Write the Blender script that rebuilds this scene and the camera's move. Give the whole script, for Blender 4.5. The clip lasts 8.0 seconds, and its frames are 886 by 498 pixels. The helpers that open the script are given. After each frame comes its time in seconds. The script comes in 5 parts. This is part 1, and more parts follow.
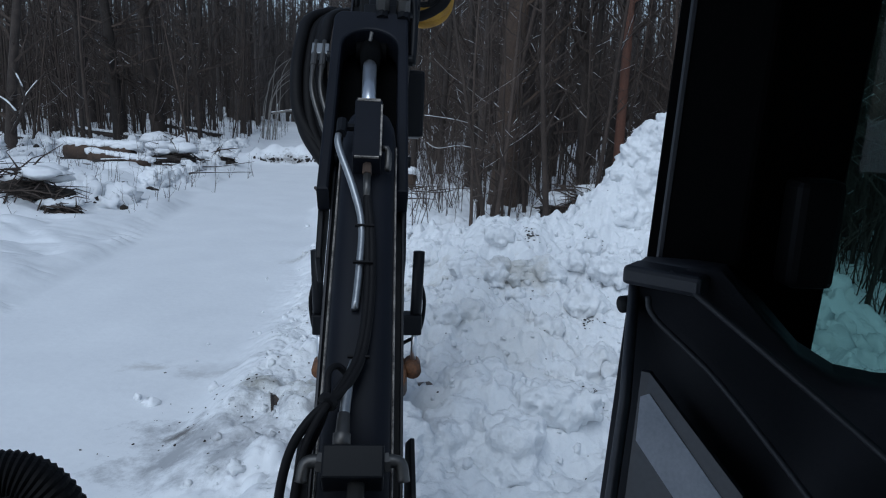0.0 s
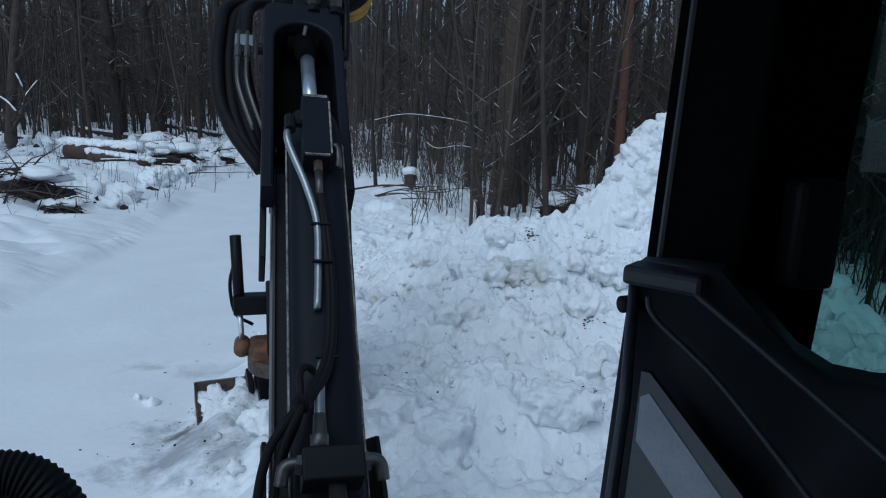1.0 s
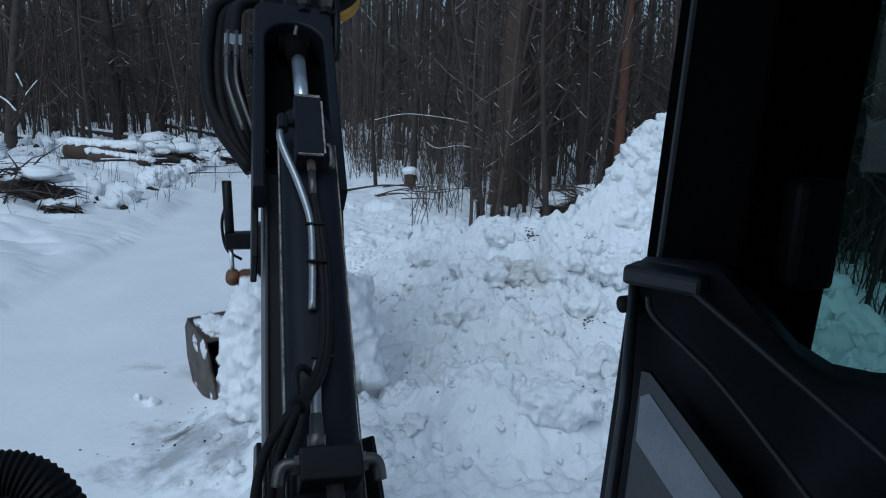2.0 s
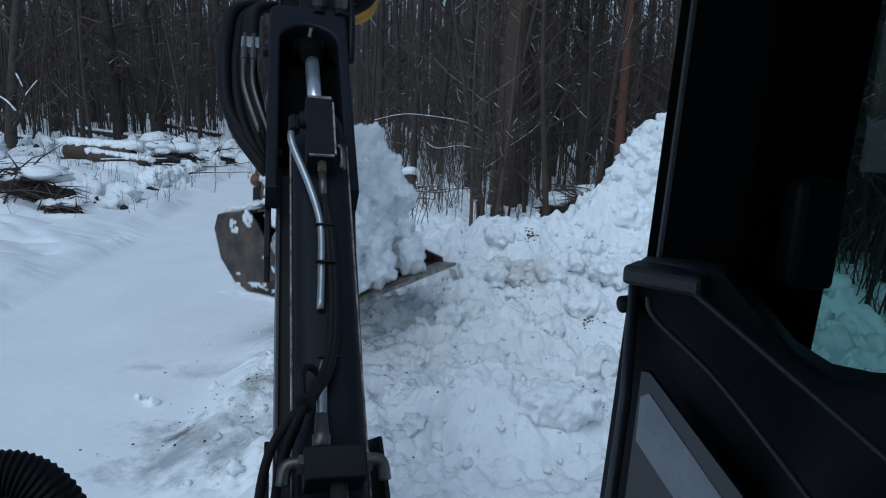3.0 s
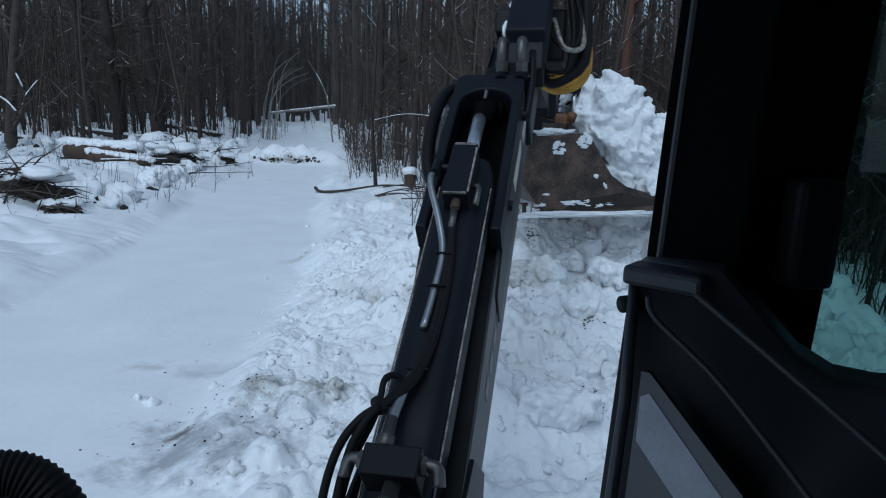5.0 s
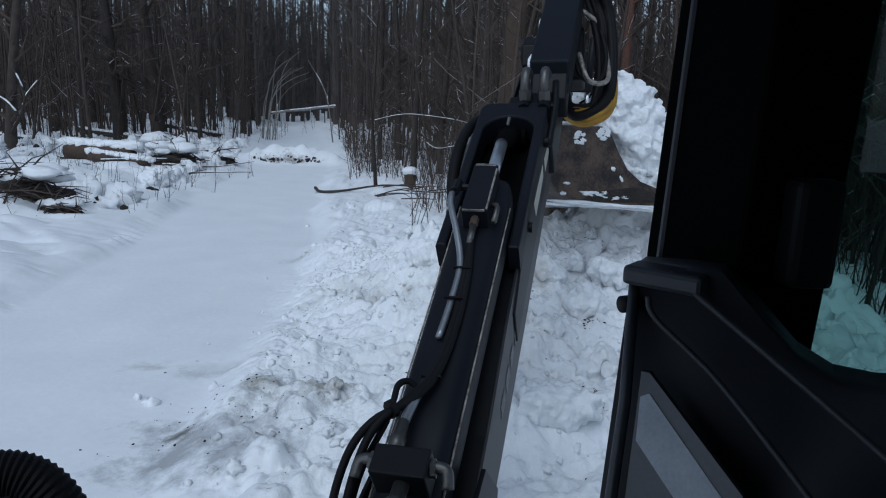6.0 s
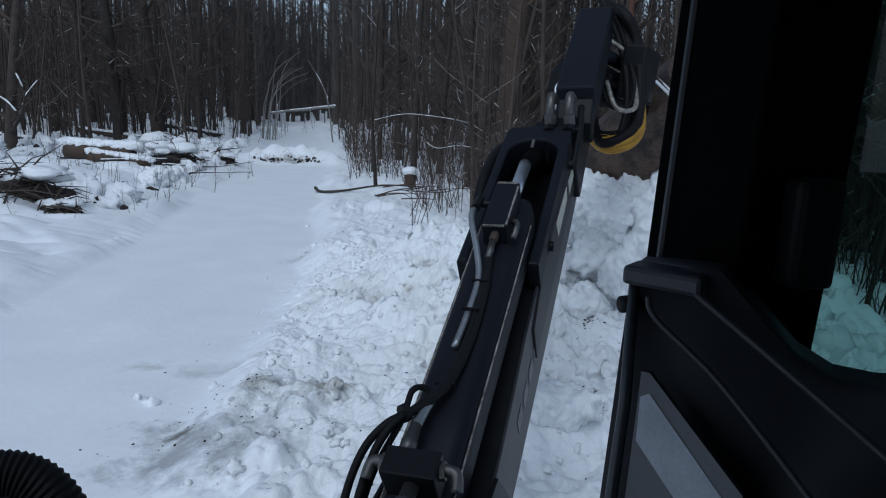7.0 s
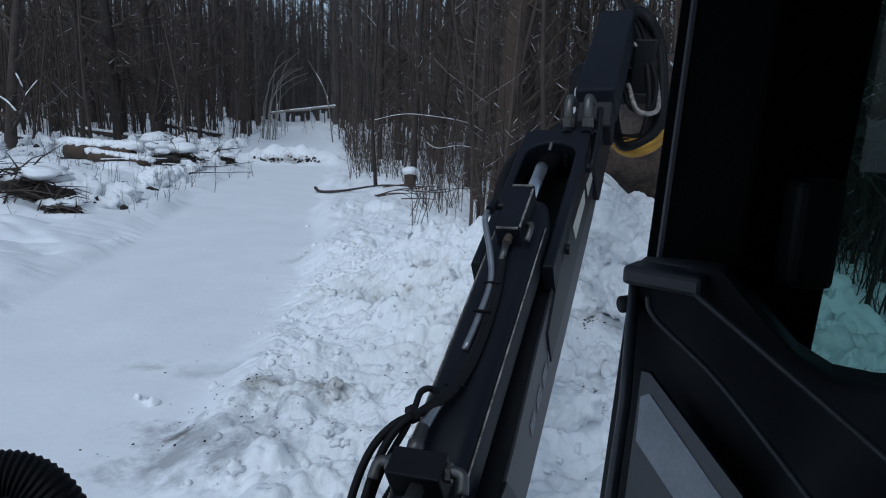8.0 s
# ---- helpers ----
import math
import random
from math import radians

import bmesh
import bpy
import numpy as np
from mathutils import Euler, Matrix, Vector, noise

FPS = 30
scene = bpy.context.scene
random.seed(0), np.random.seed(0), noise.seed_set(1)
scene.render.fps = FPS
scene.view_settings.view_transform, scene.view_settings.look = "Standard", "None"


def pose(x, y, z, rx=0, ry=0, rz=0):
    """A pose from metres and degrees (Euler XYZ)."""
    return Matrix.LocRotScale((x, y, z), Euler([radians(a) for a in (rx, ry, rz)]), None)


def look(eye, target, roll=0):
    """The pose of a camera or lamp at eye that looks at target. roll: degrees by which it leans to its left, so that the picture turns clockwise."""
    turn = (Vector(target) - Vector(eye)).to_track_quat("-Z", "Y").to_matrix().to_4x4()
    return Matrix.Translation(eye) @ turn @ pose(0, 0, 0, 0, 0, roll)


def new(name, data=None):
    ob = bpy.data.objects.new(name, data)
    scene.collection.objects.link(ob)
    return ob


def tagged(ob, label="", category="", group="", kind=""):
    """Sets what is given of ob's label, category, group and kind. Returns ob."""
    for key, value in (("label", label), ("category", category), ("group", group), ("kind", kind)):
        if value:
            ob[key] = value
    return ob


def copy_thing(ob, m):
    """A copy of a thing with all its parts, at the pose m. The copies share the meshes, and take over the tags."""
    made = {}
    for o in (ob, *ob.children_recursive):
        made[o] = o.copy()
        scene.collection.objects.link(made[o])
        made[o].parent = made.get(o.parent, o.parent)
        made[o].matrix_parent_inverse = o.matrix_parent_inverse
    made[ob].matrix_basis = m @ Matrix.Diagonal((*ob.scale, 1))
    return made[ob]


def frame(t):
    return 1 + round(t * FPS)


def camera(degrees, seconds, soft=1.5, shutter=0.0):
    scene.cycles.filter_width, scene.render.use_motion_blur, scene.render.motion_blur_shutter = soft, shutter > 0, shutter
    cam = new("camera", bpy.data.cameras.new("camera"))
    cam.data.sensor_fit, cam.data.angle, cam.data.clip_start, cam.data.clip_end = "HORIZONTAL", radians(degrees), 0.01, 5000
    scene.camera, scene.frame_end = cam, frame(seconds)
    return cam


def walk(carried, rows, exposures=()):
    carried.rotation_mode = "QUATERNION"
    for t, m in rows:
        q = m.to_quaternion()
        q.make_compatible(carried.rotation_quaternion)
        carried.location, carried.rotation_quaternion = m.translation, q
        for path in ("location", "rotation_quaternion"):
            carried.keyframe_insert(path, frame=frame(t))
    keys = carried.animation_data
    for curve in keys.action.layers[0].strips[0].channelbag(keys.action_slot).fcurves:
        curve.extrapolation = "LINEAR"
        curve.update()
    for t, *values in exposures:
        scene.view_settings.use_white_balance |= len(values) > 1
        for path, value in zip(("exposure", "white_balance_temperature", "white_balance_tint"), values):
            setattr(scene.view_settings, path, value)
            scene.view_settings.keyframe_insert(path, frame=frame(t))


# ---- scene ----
cam = camera(66, 8.0, soft=1.1, shutter=0.5)
EYE = Vector((0.0, 0.0, 2.35))
VIEW = look(EYE, EYE + Vector((0, math.cos(radians(12)), -math.sin(radians(12)))), 1.99)
walk(cam, [(0.0, VIEW), (8.0, VIEW)], exposures=[(0.0, 0.0, 5320, 5), (0.4, -0.04, 5040, 0), (1.7, -0.04, 5040, 0), (4.7, 0.03, 5040, 0), (5.8, 0.01, 5320, 5), (8.0, 0.02, 5320, 5)])

# ---- overcast winter light ----
world = bpy.data.worlds.new("sky")
scene.world = world
world.use_nodes = True
wn = world.node_tree
sky = wn.nodes.new("ShaderNodeTexSky")
sky.sky_type, sky.sun_disc = "NISHITA", False
sky.sun_elevation, sky.sun_rotation = radians(38), radians(200)
sky.air_density, sky.dust_density, sky.ozone_density = 1.0, 2.2, 1.6
bg = wn.nodes["Background"]
bg.inputs["Strength"].default_value = 0.088
pale = wn.nodes.new("ShaderNodeHueSaturation")
pale.inputs["Saturation"].default_value = 0.5
wn.links.new(sky.outputs[0], pale.inputs["Color"])
wn.links.new(pale.outputs[0], bg.inputs[0])
sun = new("sun", bpy.data.lights.new("sun", "SUN"))
sun.data.energy, sun.data.angle, sun.data.color = 0.85, radians(30), (1.0, 0.97, 0.93)
sun.matrix_world = look((0, 0, 30), (4, 14, 0))


# ---- materials ----
def material(name, color, rough=0.7, metal=0.0, second=None, scale=6.0, grain=60.0, bump=0.2, depth=0.004, spread=0.5, spec=0.5, per=0.0):
    """A surface with colour that varies at two scales, and fine relief."""
    m = bpy.data.materials.new(name)
    m.use_nodes = True
    nt = m.node_tree
    b = nt.nodes["Principled BSDF"]
    b.inputs["Roughness"].default_value, b.inputs["Metallic"].default_value = rough, metal
    b.inputs["Specular IOR Level"].default_value = spec
    co = nt.nodes.new("ShaderNodeTexCoord")
    big, fine = nt.nodes.new("ShaderNodeTexNoise"), nt.nodes.new("ShaderNodeTexNoise")
    big.inputs["Scale"].default_value, big.inputs["Detail"].default_value = scale, 6
    fine.inputs["Scale"].default_value, fine.inputs["Detail"].default_value = grain, 4
    for n in (big, fine):
        nt.links.new(co.outputs["Object"], n.inputs["Vector"])
    ramp = nt.nodes.new("ShaderNodeValToRGB")
    second = second or tuple(c * 0.6 for c in color)
    ramp.color_ramp.elements[0].color, ramp.color_ramp.elements[1].color = (*second, 1), (*color, 1)
    ramp.color_ramp.elements[0].position, ramp.color_ramp.elements[1].position = 0.5 - spread / 2, 0.5 + spread / 2
    mix = nt.nodes.new("ShaderNodeMath")
    mix.operation = "MULTIPLY_ADD"
    mix.inputs[1].default_value = 0.35
    nt.links.new(fine.outputs["Fac"], mix.inputs[0])
    half = nt.nodes.new("ShaderNodeMath")
    half.operation = "MULTIPLY"
    half.inputs[1].default_value = 0.65
    nt.links.new(big.outputs["Fac"], half.inputs[0])
    nt.links.new(half.outputs[0], mix.inputs[2])
    nt.links.new(mix.outputs[0], ramp.inputs[0])
    out = ramp.outputs[0]
    if per:
        info, hsv, rng = nt.nodes.new("ShaderNodeObjectInfo"), nt.nodes.new("ShaderNodeHueSaturation"), nt.nodes.new("ShaderNodeMapRange")
        rng.inputs[3].default_value, rng.inputs[4].default_value = 1 - per, 1 + per
        nt.links.new(info.outputs["Random"], rng.inputs[0])
        nt.links.new(rng.outputs[0], hsv.inputs["Value"])
        nt.links.new(out, hsv.inputs["Color"])
        out = hsv.outputs[0]
    nt.links.new(out, b.inputs["Base Color"])
    bm_ = nt.nodes.new("ShaderNodeBump")
    bm_.inputs["Strength"].default_value, bm_.inputs["Distance"].default_value = bump, depth
    nt.links.new(fine.outputs["Fac"], bm_.inputs["Height"])
    nt.links.new(bm_.outputs[0], b.inputs["Normal"])
    return m


SNOW = material("snow", (0.86, 0.88, 0.9), 0.75, second=(0.74, 0.76, 0.79), scale=1.3, grain=13, bump=0.3, depth=0.012, spread=0.6, spec=0.2)
ROUGH_SNOW = material("ploughed_snow", (0.83, 0.85, 0.87), 0.75, second=(0.7, 0.72, 0.74), scale=2.2, grain=30, bump=0.55, depth=0.02, spread=0.5, spec=0.2)


def stain(m, spots):
    """Soiled, scraped patches: (x, y, half width, half depth, strength, colour)."""
    nt = m.node_tree
    b = nt.nodes["Principled BSDF"]
    out = b.inputs["Base Color"].links[0].from_socket
    co, ns = nt.nodes.new("ShaderNodeTexCoord"), nt.nodes.new("ShaderNodeTexNoise")
    ns.inputs["Scale"].default_value, ns.inputs["Detail"].default_value, ns.inputs["Roughness"].default_value = 3.2, 8, 0.72
    nt.links.new(co.outputs["Object"], ns.inputs["Vector"])
    for x, y, w, d, amount, color in spots:
        mp = nt.nodes.new("ShaderNodeMapping")
        mp.vector_type = "POINT"
        mp.inputs["Location"].default_value, mp.inputs["Scale"].default_value = (-x / w, -y / d, 0), (1 / w, 1 / d, 0)
        ln, sub, rng_, mix = nt.nodes.new("ShaderNodeVectorMath"), nt.nodes.new("ShaderNodeMath"), nt.nodes.new("ShaderNodeMapRange"), nt.nodes.new("ShaderNodeMix")
        ln.operation, sub.operation, mix.data_type = "LENGTH", "MULTIPLY_ADD", "RGBA"
        nt.links.new(co.outputs["Object"], mp.inputs[0])
        nt.links.new(mp.outputs[0], ln.inputs[0])
        nt.links.new(ln.outputs["Value"], sub.inputs[0])
        sub.inputs[1].default_value = -0.28
        nt.links.new(ns.outputs["Fac"], sub.inputs[2])
        rng_.inputs[1].default_value, rng_.inputs[2].default_value, rng_.inputs[4].default_value = 0.24, 0.46, amount
        nt.links.new(sub.outputs[0], rng_.inputs[0])
        nt.links.new(rng_.outputs[0], mix.inputs[0])
        nt.links.new(out, mix.inputs[6])
        mix.inputs[7].default_value = (*color, 1)
        out = mix.outputs[2]
    nt.links.new(out, b.inputs["Base Color"])


STAINS = ((-1.5, 4.15, 0.75, 0.6, 0.8, (0.3, 0.31, 0.33)), (-1.78, 4.35, 0.14, 0.14, 0.8, (0.09, 0.08, 0.07)), (-1.0, 4.75, 0.65, 0.22, 0.7, (0.22, 0.21, 0.17)), (-1.9, 5.6, 0.8, 0.2, 0.25, (0.4, 0.41, 0.43)),
             (-1.15, 7.2, 0.7, 0.4, 0.35, (0.4, 0.39, 0.35)), (-0.5, 6.7, 0.7, 0.35, 0.6, (0.36, 0.34, 0.29)), (-2.5, 5.6, 0.35, 0.1, 0.4, (0.35, 0.33, 0.3)),
             (-1.8, 5.5, 0.5, 0.1, 0.35, (0.38, 0.38, 0.38)), (-2.15, 9.8, 0.3, 0.25, 0.5, (0.4, 0.39, 0.37)), (0.5, 5.4, 1.3, 1.1, 0.25, (0.5, 0.48, 0.43)), (0.75, 6.5, 0.35, 0.25, 0.5, (0.4, 0.38, 0.33)), (-5.7, 25.0, 1.2, 0.4, 0.8, (0.2, 0.19, 0.18)))
stain(SNOW, STAINS)
stain(ROUGH_SNOW, STAINS)
LOAD = material("dug_snow", (0.86, 0.88, 0.9), 0.75, second=(0.7, 0.72, 0.74), scale=5, grain=40, bump=0.6, depth=0.02, spread=0.5, spec=0.2)
BARK = material("bark", (0.06, 0.047, 0.04), 0.9, second=(0.016, 0.013, 0.011), scale=3, grain=30, bump=0.9, depth=0.02, per=0.35)
BARK_RED = material("red_bark", (0.16, 0.07, 0.045), 0.9, second=(0.07, 0.04, 0.03), scale=3, grain=30, bump=0.9, depth=0.02)
BARK_BROWN = material("brown_bark", (0.1, 0.068, 0.048), 0.9, second=(0.035, 0.025, 0.019), scale=3, grain=30, bump=1.0, depth=0.03)
BARK_PALE = material("pale_bark", (0.3, 0.29, 0.27), 0.85, second=(0.14, 0.13, 0.12), scale=4, grain=30, bump=0.8, depth=0.02)
# Paler and greyer than the near bark: distance haze put into the colour.
BARK_HAZED = material("hazed_bark", (0.1, 0.086, 0.08), 0.9, second=(0.042, 0.036, 0.033), scale=1, grain=30, bump=0.6, depth=0.02)
TWIG = material("twig", (0.082, 0.061, 0.049), 0.9, second=(0.03, 0.023, 0.019), scale=2, grain=30, per=0.3)
WOOD = material("cut_wood", (0.085, 0.054, 0.036), 0.85, second=(0.025, 0.017, 0.013), scale=5, grain=40)
STEEL = material("black_paint", (0.007, 0.008, 0.010), 0.45, second=(0.004, 0.0045, 0.006), scale=5, grain=120, bump=0.15, depth=0.001, spec=0.15)
BLUE = material("slate_paint", (0.009, 0.0105, 0.016), 0.5, second=(0.005, 0.006, 0.009), scale=4, grain=120, bump=0.15, depth=0.001, spec=0.13)
GREY = material("grey_paint", (0.015, 0.016, 0.021), 0.45, second=(0.009, 0.009, 0.012), scale=4, grain=90, bump=0.1, depth=0.001, spec=0.35)
WORN_HIGHLIGHT = material("worn_highlight", (0.4, 0.37, 0.33), 0.5, metal=0.4, second=(0.06, 0.055, 0.05), scale=22, grain=160, spread=0.25)
CHROME = material("chrome_rod", (0.8, 0.82, 0.85), 0.3, metal=1.0, second=(0.7, 0.72, 0.75), bump=0.02)
ZINC = material("zinc_pipe", (0.34, 0.36, 0.38), 0.38, metal=0.8, second=(0.2, 0.21, 0.22), scale=14, bump=0.1)
FITTING = material("fitting", (0.12, 0.12, 0.118), 0.45, metal=0.8, second=(0.09, 0.085, 0.08), scale=24)
RUBBER = material("rubber", (0.009, 0.009, 0.01), 0.6, second=(0.005, 0.005, 0.006), scale=10, spec=0.14)
YELLOW = material("yellow_sleeve", (0.5, 0.29, 0.02), 0.75, second=(0.2, 0.1, 0.015), scale=9, grain=90, bump=0.6)
RUST = material("worn_bucket_steel", (0.095, 0.064, 0.046), 0.55, metal=0.2, second=(0.014, 0.011, 0.01), scale=5, grain=38, bump=0.6, depth=0.008, spread=0.22)
ORANGE = material("orange_casting", (0.2, 0.085, 0.03), 0.65, second=(0.03, 0.02, 0.015), scale=11, spread=0.3)
PLASTIC = material("cab_plastic", (0.0055, 0.006, 0.007), 0.65, second=(0.0038, 0.004, 0.005), scale=3, grain=300, bump=0.2, depth=0.0006, spec=0.25)
PILLAR = material("pillar_lining", (0.0028, 0.003, 0.0032), 0.9, second=(0.002, 0.0021, 0.0024), scale=3, grain=300, bump=0.1, depth=0.0005, spec=0.04)
MOULDED = material("moulded_plastic", (0.05, 0.051, 0.06), 0.5, second=(0.034, 0.035, 0.042), scale=3, grain=300, bump=0.2, depth=0.0006, spec=0.5)
TRIM = material("cab_trim", (0.05, 0.053, 0.066), 0.45, second=(0.03, 0.032, 0.04), scale=3, grain=300, bump=0.2, depth=0.0006)
SOIL = material("frozen_soil", (0.04, 0.031, 0.025), 0.95, second=(0.014, 0.012, 0.011), scale=6, grain=40, bump=1.0, depth=0.03)
DECAL = material("pale_decal", (0.55, 0.54, 0.46), 0.5, second=(0.4, 0.39, 0.33), scale=12)


# ---- geometry helpers ----
def fade(t):
    return t * t * t * (t * (t * 6 - 15) + 10)


def lattice(ix, iy, seed):
    n = (ix.astype(np.int64) * 374761393 + iy.astype(np.int64) * 668265263 + seed * 1442695041) & 0x7FFFFFFF
    n = ((n ^ (n >> 13)) * 1274126177) & 0x7FFFFFFF
    return ((n ^ (n >> 16)) & 0xFFFF) / 65535.0


def field(x, y, seed=0):
    """Smooth noise from -1 to 1 over a plane."""
    ix, iy = np.floor(x), np.floor(y)
    u, v = fade(x - ix), fade(y - iy)
    a, b = lattice(ix, iy, seed), lattice(ix + 1, iy, seed)
    c, d = lattice(ix, iy + 1, seed), lattice(ix + 1, iy + 1, seed)
    return 2 * (a + (b - a) * u + (c - a) * v + (a - b - c + d) * u * v) - 1


def fbm(x, y, octaves=4, seed=0, gain=0.5):
    total, amp = 0, 1.0
    for k in range(octaves):
        total = total + amp * field(x * 2 ** k + 7.3 * k, y * 2 ** k - 3.1 * k, seed + k)
        amp *= gain
    return total


def billow(x, y, octaves=4, seed=0, gain=0.5):
    """Rounded clods with creases between them, about 0 to 1."""
    total, amp, most = 0, 1.0, 0
    for k in range(octaves):
        total, most = total + amp * np.abs(field(x * 2 ** k + 5.1 * k + 0.7 * y, y * 2 ** k - 2.7 * k - 0.7 * x, seed + k)), most + amp
        amp *= gain
    return total / most * 1.6


def step(a, b, x):
    t = np.clip((x - a) / (b - a), 0, 1)
    return t * t * (3 - 2 * t)


def mesh(name, bm, mat, smooth=True):
    me = bpy.data.meshes.new(name)
    bm.to_mesh(me)
    bm.free()
    for m in mat if isinstance(mat, (list, tuple)) else [mat]:
        me.materials.append(m)
    if smooth:
        me.polygons.foreach_set("use_smooth", [True] * len(me.polygons))
    return me


def part(name, bm, mat, parent=None, label="", smooth=False):
    """One mesh object, under a thing or a part."""
    ob = new(name, mesh(name, bm, mat, smooth))
    ob.parent = parent
    return tagged(ob, label)


def thing(name, label, category, group="", m=None):
    ob = tagged(new(name), label, category, group)
    ob.empty_display_size = 0.1
    if m is not None:
        ob.matrix_basis = m
    return ob


def box(bm, x0, x1, y0, y1, z0, z1, bevel=0.0, m=None):
    vs = [bm.verts.new(p) for p in ((x0, y0, z0), (x1, y0, z0), (x1, y1, z0), (x0, y1, z0), (x0, y0, z1), (x1, y0, z1), (x1, y1, z1), (x0, y1, z1))]
    fs = [bm.faces.new([vs[i] for i in q]) for q in ((3, 2, 1, 0), (4, 5, 6, 7), (0, 1, 5, 4), (1, 2, 6, 5), (2, 3, 7, 6), (3, 0, 4, 7))]
    if bevel:
        es = list({e for f in fs for e in f.edges})
        got = bmesh.ops.bevel(bm, geom=es, offset=bevel, segments=2, affect="EDGES", profile=0.5)
        vs = list({v for f in got["faces"] for v in f.verts} | {v for v in vs if v.is_valid})
    if m is not None:
        bmesh.ops.transform(bm, matrix=m, verts=vs)
    return bm


def slab(bm, outline, x0, x1, bevel=0.0):
    """An outline in the y-z plane drawn out from x0 to x1."""
    a = [bm.verts.new((x0, y, z)) for y, z in outline]
    b = [bm.verts.new((x1, y, z)) for y, z in outline]
    fs = [bm.faces.new(a), bm.faces.new(list(reversed(b)))]
    n = len(a)
    for i in range(n):
        fs.append(bm.faces.new((a[i], b[i], b[(i + 1) % n], a[(i + 1) % n])))
    bmesh.ops.recalc_face_normals(bm, faces=fs)
    if bevel:
        bmesh.ops.bevel(bm, geom=list({e for f in fs for e in f.edges}), offset=bevel, segments=2, affect="EDGES", profile=0.5)
    return bm


def tube(bm, points, radii, sides=8, caps=True):
    """A tube through points; radii: one number or one a point."""
    pts = [Vector(p) for p in points]
    n = len(pts)
    if not isinstance(radii, (list, tuple)):
        radii = [radii] * n
    rings, side = [], None
    for i, p in enumerate(pts):
        d = (pts[min(i + 1, n - 1)] - pts[max(i - 1, 0)]).normalized()
        if side is None:
            side = d.orthogonal().normalized()
        side = (side - d * side.dot(d)).normalized()
        up = d.cross(side)
        rings.append([bm.verts.new(p + (side * math.cos(a) + up * math.sin(a)) * radii[i]) for a in [2 * math.pi * k / sides for k in range(sides)]])
    for a, b in zip(rings, rings[1:]):
        for k in range(sides):
            bm.faces.new((a[k], a[(k + 1) % sides], b[(k + 1) % sides], b[k]))
    if caps:
        bm.faces.new(list(reversed(rings[0])))
        bm.faces.new(rings[-1])
    return bm


class Straws:
    """Very many thin tubes in one mesh."""

    def __init__(self):
        self.v, self.f = [], []

    def add(self, points, radii, sides=3):
        d = points[-1] - points[0]
        a = d.orthogonal().normalized()
        b = d.cross(a).normalized()
        ring = [a * math.cos(2 * math.pi * k / sides) + b * math.sin(2 * math.pi * k / sides) for k in range(sides)]
        n = len(self.v)
        for p, r in zip(points, radii):
            self.v += [p + c * r for c in ring]
        for i in range(len(points) - 1):
            o = n + i * sides
            self.f += [(o + k, o + (k + 1) % sides, o + sides + (k + 1) % sides, o + sides + k) for k in range(sides)]

    def build(self, name, mat):
        me = bpy.data.meshes.new(name)
        me.from_pydata(self.v, [], self.f)
        me.materials.append(mat)
        return new(name, me)


def spline(points, n=8):
    """Points along a smooth curve through the given ones."""
    p = [Vector(q) for q in points]
    p = [2 * p[0] - p[1]] + p + [2 * p[-1] - p[-2]]
    out = []
    for i in range(1, len(p) - 2):
        for k in range(n):
            t = k / n
            out.append(0.5 * (2 * p[i] + (p[i + 1] - p[i - 1]) * t + (2 * p[i - 1] - 5 * p[i] + 4 * p[i + 1] - p[i + 2]) * t * t + (3 * p[i] - p[i - 1] - 3 * p[i + 1] + p[i + 2]) * t ** 3))
    return out + [p[-2]]


def lump(bm, c, r, seed, squash=(1, 1, 1), sub=3, rough=0.35):
    """An irregular clod."""
    got = bmesh.ops.create_icosphere(bm, subdivisions=sub, radius=1.0)
    off = Vector((seed * 3.17, seed * 1.31, seed * 2.23))
    for v in got["verts"]:
        d = v.co.normalized()
        k = 1 + rough * noise.noise(d * 1.4 + off) + rough * 0.6 * noise.noise(d * 3.1 + off) + rough * 0.35 * noise.noise(d * 7 + off)
        v.co = Vector(c) + Vector((d.x * squash[0], d.y * squash[1], d.z * squash[2])) * (r * k)
    return bm


# ---- the ground: path, forest floor and the heap of ploughed snow ----
def path_mid(y):
    return np.interp(y, (-60, 3, 7.4, 10.6, 14.4, 19, 25, 32, 50, 80, 200), (-3.2, -3.2, -3.3, -3.6, -4.2, -4.9, -5.7, -7.0, -11, -17.5, -43))


CREST = ((-1.1, 9.2, 0.1), (-0.45, 8.0, 0.5), (0.4, 7.3, 0.9), (1.0, 7.3, 0.98), (1.6, 7.5, 1.08), (2.3, 7.8, 1.15), (2.7, 7.3, 1.1), (3.0, 6.2, 0.4), (2.95, 4.8, 0.42), (3.0, 3.4, 0.45), (3.1, 1.5, 0.5), (3.2, -1.0, 0.4))
# steep blocks of packed snow on the crest: x, y, radius, height
BLOCKS = ((2.65, 8.15, 0.62, 0.3), (2.2, 8.0, 0.42, 0.26), (1.9, 7.8, 0.3, 0.16))


